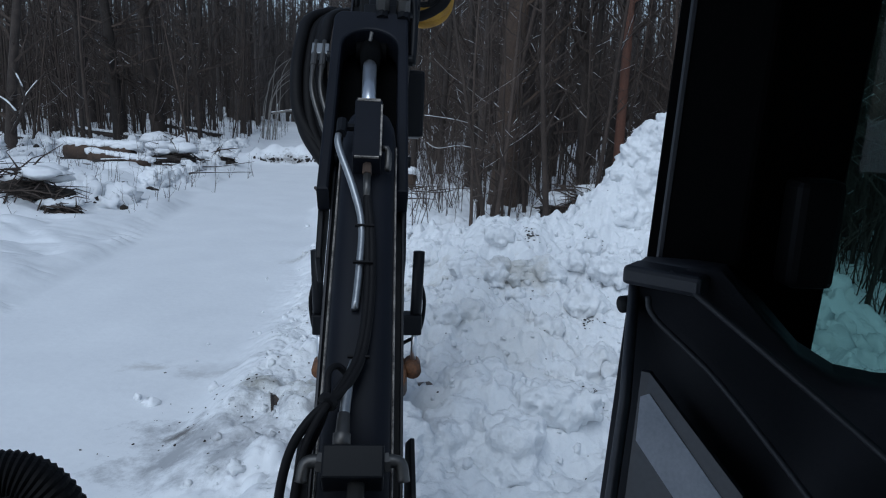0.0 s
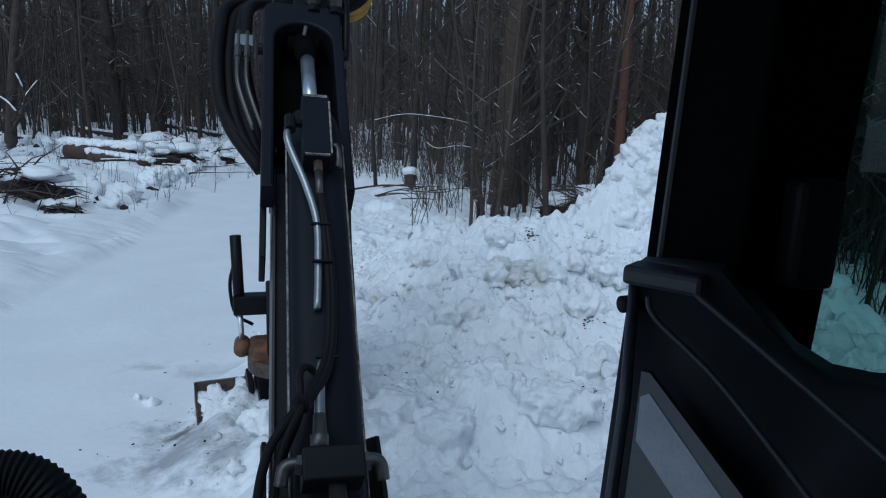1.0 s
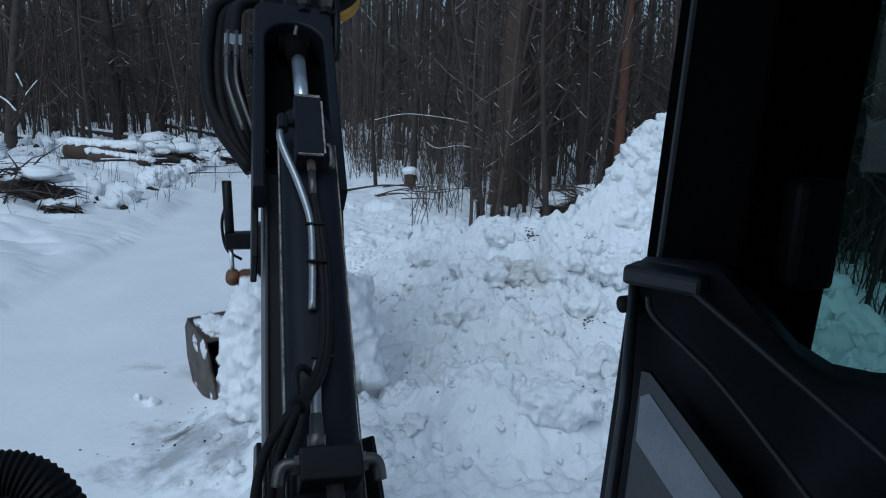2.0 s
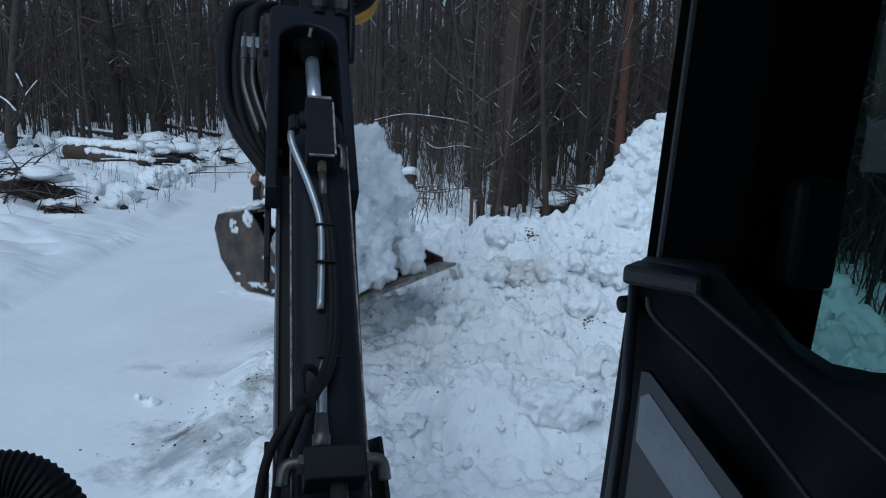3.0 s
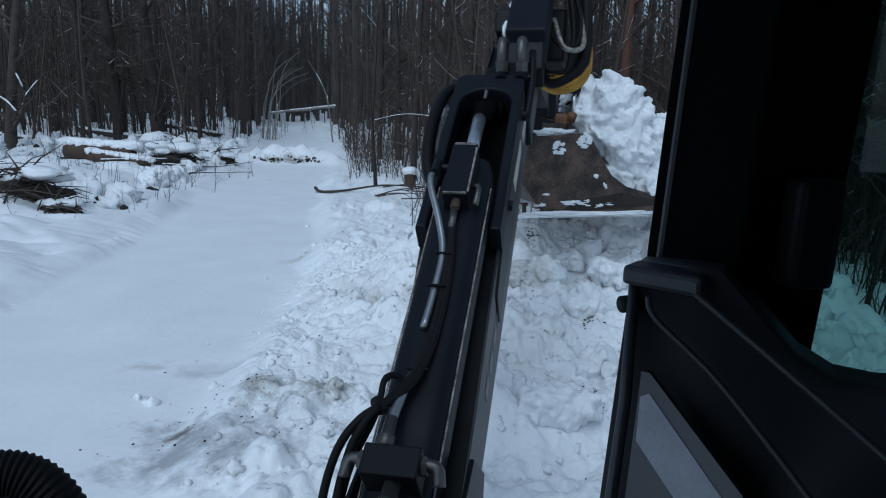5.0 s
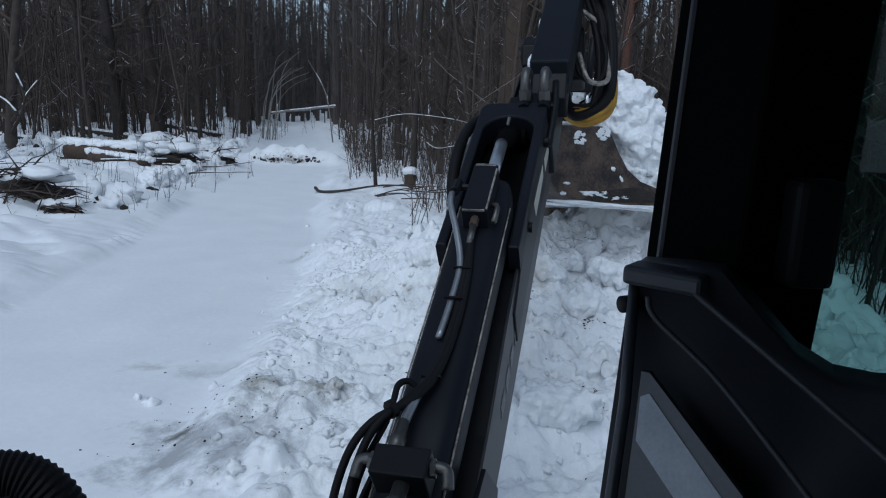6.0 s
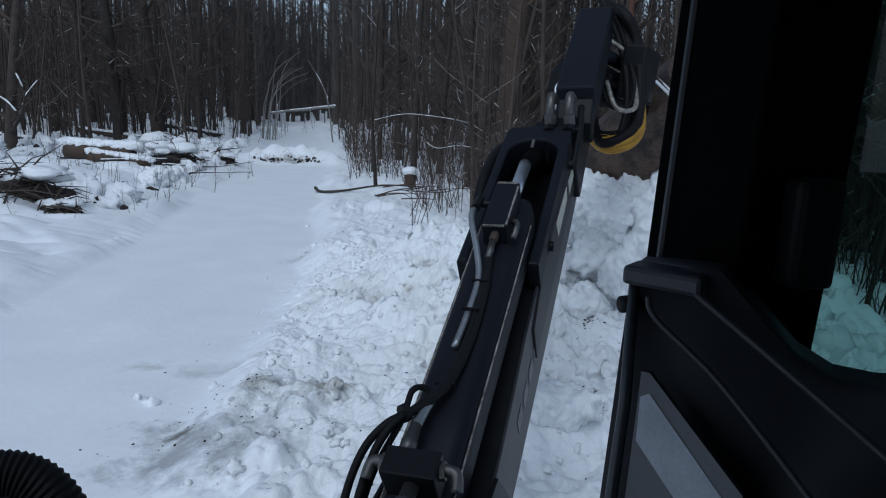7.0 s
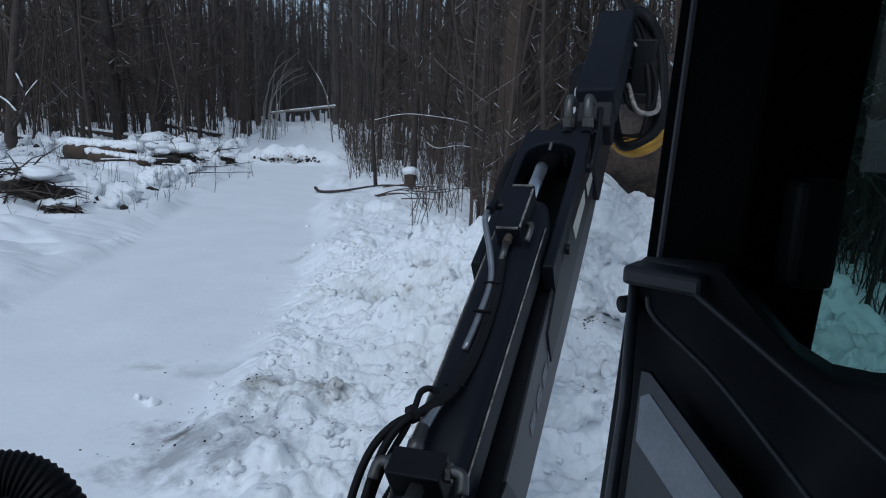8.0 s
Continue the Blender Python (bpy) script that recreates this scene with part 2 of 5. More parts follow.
def heap(x, y):
    best = np.zeros_like(x)
    for (ax, ay, ah), (bx, by, bh) in zip(CREST, CREST[1:]):
        dx, dy = bx - ax, by - ay
        t = np.clip(((x - ax) * dx + (y - ay) * dy) / (dx * dx + dy * dy), 0, 1)
        d = np.hypot(x - ax - t * dx, y - ay - t * dy)
        h = ah + (bh - ah) * t
        best = np.maximum(best, h * np.clip(1 - d / (1.15 + 0.95 * np.minimum(h, 1.15)), 0, 1) ** 1.25)
    jag = 0.1 * fbm(x * 3.1, y * 3.1, 4, 44) + 0.1 * field(x * 1.3, y * 1.3, 45)
    for bx, by, r, h in BLOCKS:
        best = best + h * (1 - step(r * 0.45, r * 1.4, np.hypot(x - bx, y - by) + jag))
    return best


def cobble(x, y, size, seed):
    """Rounded broken lumps lying against each other, about 0 to 1."""
    wx, wy = x / size + 0.3 * field(x * 2.3 / size, y * 2.3 / size, seed + 7), y / size + 0.3 * field(x * 2.3 / size + 9, y * 2.3 / size, seed + 8)
    ix, iy = np.floor(wx), np.floor(wy)
    best = np.zeros_like(wx)
    for a in (-1, 0, 1):
        for b in (-1, 0, 1):
            cx, cy = ix + a, iy + b
            r = 0.3 + 0.6 * lattice(cx, cy, seed + 2) ** 2
            d2 = ((wx - cx - lattice(cx, cy, seed)) ** 2 + (wy - cy - lattice(cx, cy, seed + 1)) ** 2) / (r * r)
            best = np.maximum(best, r * (0.5 + 0.5 * lattice(cx, cy, seed + 3)) * np.sqrt(np.clip(1 - d2, 0, 1)) * 1.2)
    return best


def height(x, y):
    mid = path_mid(y)
    off = x - mid
    wide = 1.5 + 0.12 * field(y * 0.5, y * 0 + 3.0, 5) + 0.1 * field(y * 1.7, y * 0 + 1.0, 6)
    on = 1 - step(wide - 0.15, wide + 0.35, np.abs(off))
    z = 0.015 * fbm(x * 0.6, y * 0.6, 3, 11) * on
    rough = 0.08 + 0.09 * fbm(x * 0.5, y * 0.5, 3, 21) + 0.10 * billow(x * 0.8, y * 0.8, 4, 31)
    z = z + (1 - on) * (rough + np.where(off < 0, 0.3 * step(2.0, 4.5, -off) * billow(x * 0.45, y * 0.45, 4, 71) + 0.16 * step(1.9, 3.2, -off) * cobble(x, y, 0.8, 75), 0.0))
    # tyre tread along the far edge of the path
    tread = np.exp(-((off + 1.55) / 0.13) ** 2) * step(5.5, 7, y) * (1 - step(12, 15, y))
    z = z + tread * (0.035 + 0.028 * np.sign(np.sin(y * 21 + off * 14 + 1.2 * field(y * 2, off * 3, 91))) * step(-0.2, 0.3, field(y * 1.3, off * 2, 92) + 0.3))
    # snow pushed over the path farther on
    z = z + 0.62 * np.exp(-((y - 25.6 - 0.3 * field(x * 0.8, y * 0, 8)) / 0.7) ** 2) * np.exp(-((off) / 1.7) ** 4) * (0.6 + 0.5 * billow(x * 1.6, y * 1.6, 4, 41) + 0.4 * cobble(x, y, 0.4, 42))
    # lumps along the near side of the path
    verge = step(wide - 0.1, wide + 0.7, off + 0.25 * field(x * 1.1, y * 1.1, 15)) * (1 - step(20, 26, y)) * step(2, 4, y)
    z = z + verge * (0.1 * cobble(x, y, 0.55, 16) + 0.06 * cobble(x, y, 0.24, 17))
    # the heap, and the trodden, clotted snow before it
    h = heap(x, y)
    near = step(-2.0, -0.9, x + 0.10 * y - 0.6) * (1 - step(9.5, 12, y))
    much = 0.55 + 0.45 * np.clip(1.4 * fbm(x * 0.9, y * 0.9, 2, 61) + 0.5, 0, 1)
    crumbs = much * (0.2 * cobble(x, y, 0.46, 51) + 0.11 * cobble(x, y, 0.2, 55) + 0.07 * cobble(x, y, 0.095, 59)) + 0.034 * fbm(x * 8, y * 8, 4, 81) * much + 0.028 * cobble(x, y, 0.052, 63) * step(-0.3, 0.3, field(x * 2.1, y * 2.1, 64)) - 0.05 * step(0.45, 0.8, field(x * 6.5, y * 6.5, 65))
    z = z + h + np.clip(h * 3, 0, 1) * (crumbs + 0.07 * fbm(x * 0.9, y * 0.9, 2, 61) - 0.06) + near * (1 - np.clip(h * 3, 0, 1)) * (0.6 * crumbs - 0.03)
    # a mound close by, the scraped hollow and the face cut by the bucket
    z = z + 0.3 * np.exp(-(((x - 0.5) / 0.6) ** 2 + ((y - 4.3) / 0.45) ** 2) ** 2)
    z = z + 0.12 * np.exp(-(((x + 0.1) / 0.7) ** 2 + ((y - 6.1) / 0.5) ** 2))
    z = z - 0.16 * np.exp(-(((x + 0.35) / 0.5) ** 2 + ((y - 6.75) / 0.3) ** 2) ** 2)
    z = z - 0.16 * np.exp(-(((x - 0.75) / 0.3) ** 2 + ((y - 4.95) / 0.25) ** 2))
    # the land rises gently far off
    return z + 0.012 * np.clip(y - 30, 0, 300) + 0.02 * np.clip(-x - 22, 0, 80)


def axis(lo, hi, fine_lo, fine_hi, d, grow):
    mid = list(np.arange(fine_lo, fine_hi, d))
    a, s = [fine_lo], d
    while a[-1] > lo:
        s *= grow
        a.append(a[-1] - s)
    b, s = [mid[-1] + d], d
    while b[-1] < hi:
        s *= grow
        b.append(b[-1] + s)
    return np.array(a[::-1][:-1] + mid + b)


def make_ground():
    X, Y = np.meshgrid(XS, YS)
    me = bpy.data.meshes.new("ground")
    nx, ny = len(XS), len(YS)
    me.vertices.add(nx * ny)
    me.vertices.foreach_set("co", np.stack([X, Y, ZS], -1).astype(np.float32).ravel())
    i = np.arange(nx * ny).reshape(ny, nx)
    quads = np.stack([i[:-1, :-1], i[:-1, 1:], i[1:, 1:], i[1:, :-1]], -1).reshape(-1, 4)
    me.loops.add(quads.size)
    me.loops.foreach_set("vertex_index", quads.ravel().astype(np.int32))
    me.polygons.add(len(quads))
    me.polygons.foreach_set("loop_start", np.arange(0, quads.size, 4, dtype=np.int32))
    me.polygons.foreach_set("use_smooth", [True] * len(quads))
    me.update(calc_edges=True)
    me.materials.append(SNOW)
    me.materials.append(ROUGH_SNOW)
    cx, cy = (X[:-1, :-1] + X[1:, 1:]) / 2, (Y[:-1, :-1] + Y[1:, 1:]) / 2
    edge = fbm(cx * 2, cy * 2, 4, 95)
    ploughed = (cx + 0.10 * cy > -0.75 + 0.35 * edge) & (cy < 9.5 + 0.6 * edge) & (cy > -4 + edge) & (cx < 5 + edge)
    me.polygons.foreach_set("material_index", ploughed.ravel().astype(np.int32))
    return tagged(new("ground", me), "snow-covered ground with a ploughed forest path and heaped snow", "ground", kind="structure")


def ground_z(x, y):
    """The ground's height, read off its grid."""
    i, j = min(max(int(np.searchsorted(XS, x)) - 1, 0), len(XS) - 2), min(max(int(np.searchsorted(YS, y)) - 1, 0), len(YS) - 2)
    u, v = (x - XS[i]) / (XS[i + 1] - XS[i]), (y - YS[j]) / (YS[j + 1] - YS[j])
    return float((ZS[j, i] * (1 - u) + ZS[j, i + 1] * u) * (1 - v) + (ZS[j + 1, i] * (1 - u) + ZS[j + 1, i + 1] * u) * v)


XS, YS = axis(-260, 260, -2.0, 2.9, 0.014, 1.025), axis(-120, 420, 3.6, 8.7, 0.014, 1.017)
ZS = height(*np.meshgrid(XS, YS))
make_ground()


# ---- trees ----
def grow(bm, rng, base, way, length, radius, level, bend=0.12, sides=6):
    """A limb with its side limbs."""
    n = max(3, int(length / 0.5)) if level == 0 else 4
    n = min(n, 14)
    pts, rad, d, p = [Vector(base)], [radius], Vector(way).normalized(), Vector(base)
    for k in range(n):
        d = (d + Vector((rng.gauss(0, bend), rng.gauss(0, bend), rng.gauss(0, bend * 0.6) + (0.05 if level else 0)))).normalized()
        p = p + d * (length / n)
        pts.append(p.copy())
        rad.append(max(0.003, radius * (1 - 0.85 * (k + 1) / n)))
    tube(bm, pts, rad, sides, caps=False)
    return pts, rad


def limbs(bm, white, rng, pts, rad, count, low, length, level, most):
    for _ in range(count):
        t = rng.uniform(low, 0.98)
        i = min(int(t * (len(pts) - 1)), len(pts) - 2)
        a = rng.uniform(0, 2 * math.pi)
        way = Vector((math.cos(a), math.sin(a), rng.uniform(0.2, 1.1)))
        q, r = grow(bm, rng, pts[i].lerp(pts[i + 1], rng.random()), way, length * rng.uniform(0.5, 1.1), min(rad[i] * 0.45, 0.05), level, 0.16, 4 if level == 1 else 3)
        if rng.random() < (0.2 if level == 2 else 0.12) and q[-1].z - q[0].z < 0.75 * (q[-1] - q[0]).length:
            k = rng.randrange(1, 4)
            tube(white, [v + Vector((0, 0, 0.7 * w)) for v, w in zip(q[:k + 1], r)], [w * 0.35 + 0.0015 for w in r[:k + 1]], 3, False)
        if level < most:
            limbs(bm, white, rng, q, r, 4, 0.2, length * 0.4, level + 1, most)


def tree_kind(seed, tall, radius, count, low, reach, mat=BARK, lean=0.016):
    rng = random.Random(seed)
    bm = bmesh.new()
    pts, rad = grow(bm, rng, (0, 0, -0.25), (rng.gauss(0, lean), rng.gauss(0, lean), 1), tall, radius, 0, 0.02, 9)
    for v in bm.verts:
        if v.co.z < 0.3:
            v.co.xy *= 1 + 0.35 * (0.3 - v.co.z)
    trunk = part("sapling" if mat is TWIG else "tree", bm, mat, smooth=True)
    bm, white = bmesh.new(), bmesh.new()
    limbs(bm, white, rng, pts, rad, count, low, reach, 1, 2)
    part("crown", bm, TWIG if mat is BARK else mat, trunk)
    tagged(part("branch_snow", white, SNOW, trunk, "snow lying along the branches"), kind="stuff")
    return trunk


KINDS = [tree_kind(3 + k, 15 + 2 * (k % 3), (0.13, 0.17, 0.11, 0.2)[k % 4], 44, 0.08, 2.6) for k in range(6)]
SAPLINGS = [tree_kind(30 + k, 5.5 + k * 0.6, 0.028 + 0.008 * k, 16, 0.12, 1.3, TWIG, 0.10) for k in range(5)]


def plant(kinds, x, y, k, turn, scale=1.0, wide=1.0, label="", group="trees of the wood", category="tree"):
    ob = copy_thing(kinds[k % len(kinds)], pose(x, y, ground_z(x, y) - 0.03, 0, 0, turn))
    ob.scale = (scale * wide, scale * wide, scale)
    return tagged(ob, label or "bare winter tree with dark bark standing in snow", category, group)


rng = random.Random(77)
# trees that stand out, then the wood behind
for x, y, k, w in ((-13.87, 21.85, 0, 1.3), (-20.0, 35.2, 3, 1.2), (-13.57, 28.65, 1, 1.5), (-12.26, 29.37, 3, 1.55), (-14.7, 39.3, 4, 1.2), (-19.82, 38.9, 5, 1.5), (-22.5, 40, 0, 1.2), (-17.5, 33.5, 2, 1.2),
                   (-16.8, 41, 2, 1.1), (-11.8, 40, 1, 1.0), (-0.9, 19.0, 2, 0.75), (-0.2, 21.5, 0, 0.8), (0.6, 18.5, 2, 0.7), (1.75, 15.4, 1, 0.8), (0.7, 15.6, 2, 0.8),
                   (2.6, 17.5, 0, 0.8), (3.3, 16.0, 2, 0.75), (4.7, 20, 5, 0.9), (5.6, 17, 4, 0.8), (8.2, 15, 1, 1.0), (9.6, 12.5, 3, 0.9), (7.4, 11.0, 2, 0.9), (10.5, 17, 0, 1.0), (6.4, 9.6, 1, 1.2), (7.6, 12.6, 0, 1.0), (8.8, 10.6, 3, 1.0), (6.9, 10.4, 5, 0.8), (9.4, 14.8, 2, 1.1), (10.8, 13.5, 4, 1.0), (5.9, 8.6, 2, 0.8)):
    plant(KINDS, x, y, k, rng.uniform(0, 360), 1.0, w)
for _ in range(190):
    y = rng.uniform(16, 55)
    x = rng.uniform(-0.75 * y - 8, 0.75 * y + 8)
    if abs(x - float(path_mid(y))) < 2.6 + 0.02 * y or (y < 24 and -14 < x < 0.5):
        continue
    plant(KINDS, x, y, rng.randrange(6), rng.uniform(0, 360), rng.uniform(0.8, 1.15), rng.uniform(0.6, 1.1))
for _ in range(95):
    y = rng.uniform(10.8, 32)
    x = rng.uniform(-0.4, 0.66 * y)
    plant(SAPLINGS, x, y, rng.randrange(5), rng.uniform(0, 360), rng.uniform(0.7, 1.2), 1.0, "thin bare sapling growing in the snowy wood", "saplings of the wood", "sapling")
for _ in range(60):
    y = rng.uniform(22, 50)
    x = float(path_mid(y)) - rng.uniform(2.5, 18)
    plant(SAPLINGS, x, y, rng.randrange(5), rng.uniform(0, 360), rng.uniform(0.7, 1.2), 1.0, "thin bare sapling growing in the snowy wood", "saplings of the wood", "sapling")
for _ in range(45):
    y = rng.uniform(7, 16)
    x = rng.uniform(0.52, 0.85) * y
    plant(SAPLINGS, x, y, rng.randrange(5), rng.uniform(0, 360), rng.uniform(0.6, 1.0), 1.0, "thin bare sapling growing in the snowy wood", "saplings of the wood", "sapling")
for _ in range(40):
    y = rng.uniform(18, 34)
    x = float(path_mid(y)) + 2.4 + rng.uniform(0, 6)
    plant(SAPLINGS, x, y, rng.randrange(5), rng.uniform(0, 360), rng.uniform(0.6, 1.1), 1.0, "thin bare sapling growing in the snowy wood", "saplings of the wood", "sapling")
# the stout brown one behind the heap
stout = tree_kind(95, 15, 0.3, 26, 0.1, 2.4, BARK_BROWN, 0.0)
stout.matrix_basis = pose(1.25, 14.75, ground_z(1.25, 14.75), 0, 0, 40)
tagged(stout, "stout brown tree trunk with crooked limbs behind the heap", "tree")
# the one with red bark
red = tree_kind(91, 14, 0.12, 14, 0.35, 2.0, BARK_RED, 0.0)
red.matrix_basis = pose(3.66, 14.6, ground_z(3.66, 14.6), 0, 0, 0)
tagged(red, "straight tree trunk with reddish bark behind the snow heap", "tree")
for o in KINDS + SAPLINGS:
    x, y = rng.uniform(14, 26), rng.uniform(26, 40)
    o.matrix_basis = pose(x, y, ground_z(x, y))
    young = o in SAPLINGS
    tagged(o, "thin bare sapling growing in the snowy wood" if young else "bare winter tree with dark bark standing in snow", "sapling" if young else "tree", "saplings of the wood" if young else "trees of the wood")


def far_wood():
    rng = random.Random(5)
    bm = Straws()
    for k in range(2100):
        y = rng.uniform(48, 140)
        x = rng.uniform(-1.0 * y, 1.0 * y) if k < 1900 else float(path_mid(y)) + rng.gauss(0, 9)
        if abs(x - float(path_mid(y))) < 2.5 and y < 58:
            continue
        z, tall, r = ground_z(x, y) - 0.3, rng.uniform(11, 19), rng.uniform(0.08, 0.26)
        lean = Vector((rng.gauss(0, 0.5), rng.gauss(0, 0.5), tall))
        bm.add([Vector((x, y, z)), Vector((x, y, z)) + lean * 0.5, Vector((x, y, z)) + lean], [r, r * 0.7, 0.02], 5)
        for _k in range(13):
            a, h = rng.uniform(0, 6.283), rng.uniform(0.08, 0.95)
            p = Vector((x, y, z)) + lean * h
            e = p + Vector((math.cos(a) * 1.7, math.sin(a) * 1.7, rng.uniform(0.1, 2.0)))
            bm.add([p, e], [0.05, 0.018], 3)
            if y < 100:
                for _j in range(2):
                    q = p.lerp(e, rng.uniform(0.3, 1.0))
                    bm.add([q, q + Vector((rng.gauss(0, 0.6), rng.gauss(0, 0.6), rng.uniform(0.0, 1.1)))], [0.022, 0.01], 3)
    return tagged(bm.build("far_wood", BARK_HAZED), "dense bare winter wood far behind", "wood", kind="stuff")


def thicket(seed, count, area, tall, label):
    """Thin upright stems and side twigs."""
    rng = random.Random(seed)
    bm = Straws()
    for _ in range(count):
        x, y = area(rng)
        z, h = ground_z(x, y) - 0.05, rng.uniform(0.3, 1.0) * tall
        p = Vector((x, y, z))
        lean = Vector((rng.gauss(0, 0.16), rng.gauss(0, 0.16), 1)) * h
        mid = p + lean * 0.5 + Vector((rng.gauss(0, 0.06), rng.gauss(0, 0.06), 0)) * h
        r = rng.uniform(0.004, 0.012) * (0.6 + 0.25 * tall)
        bm.add([p, mid, p + lean], [r, r * 0.7, r * 0.3], 3)
        for _k in range(5):
            q = p.lerp(mid, rng.random()) if rng.random() < 0.5 else mid.lerp(p + lean, rng.random())
            a = rng.uniform(0, 6.283)
            bm.add([q, q + Vector((math.cos(a), math.sin(a), rng.uniform(0.2, 1.3))) * h * rng.uniform(0.08, 0.25)], [r * 0.5, r * 0.2], 3)
    return tagged(bm.build("thicket", TWIG), label, "undergrowth", kind="stuff")


def poles():
    rng = random.Random(8)
    bm = Straws()
    for _ in range(1150):
        y = rng.uniform(17, 60)
        x = rng.uniform(-0.8 * y, 0.8 * y)
        if abs(x - float(path_mid(y))) < 2.4 or (y < 27 and -15 < x < 2.2):
            continue
        p, tall, r = Vector((x, y, ground_z(x, y) - 0.2)), rng.uniform(4, 9), rng.uniform(0.015, 0.055)
        lean = Vector((rng.gauss(0, 0.45), rng.gauss(0, 0.45), tall))
        bow = Vector((rng.gauss(0, 0.15), rng.gauss(0, 0.15), 0))
        bm.add([p, p + lean * 0.33 + bow, p + lean * 0.66 + bow, p + lean], [r, r * 0.85, r * 0.6, 0.006], 4)
        for _k in range(8):
            a, q = rng.uniform(0, 6.283), p + lean * rng.uniform(0.1, 0.95) + bow * 0.7
            bm.add([q, q + Vector((math.cos(a), math.sin(a), rng.uniform(0.1, 1.2))) * rng.uniform(0.4, 1.1)], [0.012, 0.004], 3)
    return tagged(bm.build("young_growth", TWIG), "slender bare young stems all through the wood", "wood", kind="stuff")


far_wood()
poles()
thicket(1, 800, lambda g: (g.uniform(-0.7, 9), g.uniform(11.6, 20)), 1.6, "dense brown leafless brushwood behind the snow heap")
thicket(2, 450, lambda g: (g.uniform(-3, 20), g.uniform(20, 40)), 2.8, "brown leafless brushwood deeper in the wood")
thicket(3, 380, lambda g: (g.uniform(-30, -9), g.uniform(29, 50)), 1.9, "brown leafless brushwood deeper in the wood")
thicket(4, 130, lambda g: (g.uniform(-11, -5.7), g.uniform(11.5, 21)), 0.8, "dry weed stalks standing in the snow")
thicket(6, 620, lambda g: (lambda y: (float(path_mid(y)) + 2.2 + abs(g.gauss(0, 2.6)), y))(g.uniform(18, 33)), 1.7, "brown leafless brushwood along the path")
thicket(7, 420, lambda g: (lambda y: (float(path_mid(y)) - 2.6 - abs(g.gauss(0, 6)), y))(g.uniform(19, 34)), 1.0, "dark twigs and stalks standing out of the forest snow")
thicket(5, 1000, lambda g: (g.uniform(4.7, 12), g.uniform(6.8, 12)), 1.9, "leafless brushwood beside the machine")


# ---- fallen wood, brush and loose snow ----
def make_log(a, b, r, label, snow=True, seed=1, mat=None):
    a, b = Vector(a), Vector(b)
    ob = thing("log", label, "log", "fallen logs", Matrix.Translation(a))
    n = 9
    rg = random.Random(seed)
    pts = [(b - a) * (k / n) + Vector((rg.gauss(0, 0.02), rg.gauss(0, 0.02), rg.gauss(0, 0.02))) for k in range(n + 1)]
    part("trunk", tube(bmesh.new(), pts, [r * (1 - 0.15 * k / n + rg.gauss(0, 0.02)) for k in range(n + 1)], 14), mat or WOOD, ob, "", True)
    if snow:
        bm = bmesh.new()
        m = int((b - a).length / (r * 0.9)) + 2
        for k in range(m):
            lump(bm, (b - a) * (k / (m - 1)) + Vector((0, r * 0.3, r * 0.95)), r * rg.uniform(0.8, 1.1), seed + k * 1.3, (1.3, 0.9, 0.6), 3, 0.35)
        part("snow_cap", bm, SNOW, ob, "thick cap of snow", True)
    return ob


make_log((-11.1, 20.1, ground_z(-11.1, 20.1) + 0.3), (-9.1, 19.9, ground_z(-11.1, 20.1) + 0.26), 0.25, "sawn brown log lying in deep snow", True, 3)
make_log((-10.2, 19.7, ground_z(-10.2, 19.7) + 0.12), (-8.4, 19.3, ground_z(-8.4, 19.3) + 0.14), 0.16, "brown log end half buried in snow", True, 5)
make_log((-17.5, 26.0, 0.62), (-13.5, 25.6, 0.35), 0.12, "snow-covered fallen log between the trees", True, 7, BARK)
make_log((-15.5, 29.0, 0.75), (-11.8, 28.2, 0.45), 0.12, "snow-covered fallen log between the trees", True, 9, BARK)
make_log((-16.5, 23.5, 0.35), (-12.6, 23.0, 0.4), 0.1, "snow-covered fallen log between the trees", True, 11, BARK)
make_log((-13.5, 33.0, 0.9), (-10.5, 32.2, 0.55), 0.1, "snow-covered fallen log between the trees", True, 13, BARK)
make_log((-11.6, 46.0, 1.36), (-7.5, 46.0, 1.95), 0.08, "snowy log lying across the far end of the path", True, 15, BARK_PALE)


def make_stick(name, pts, r, mat, label, category="branch", snow=False):
    ob = tagged(part(name, tube(bmesh.new(), spline(pts, 5), [max(0.004, r * (1 - 0.7 * k / (5 * len(pts) - 5))) for k in range(5 * len(pts) - 4)], 7), mat, None, "", True), label, category)
    if snow:
        part("branch_snow", tube(bmesh.new(), [p + Vector((0, 0, r * 0.75 * (1 - 0.6 * i / (5 * len(pts))))) for i, p in enumerate(spline(pts, 5)[1:-2])], [r * (0.62 - 0.4 * i / (5 * len(pts)) + 0.12 * math.sin(i * 2.3)) for i in range(5 * len(pts) - 7)], 5), SNOW, ob, "snow lying along the branch", True)
    return ob


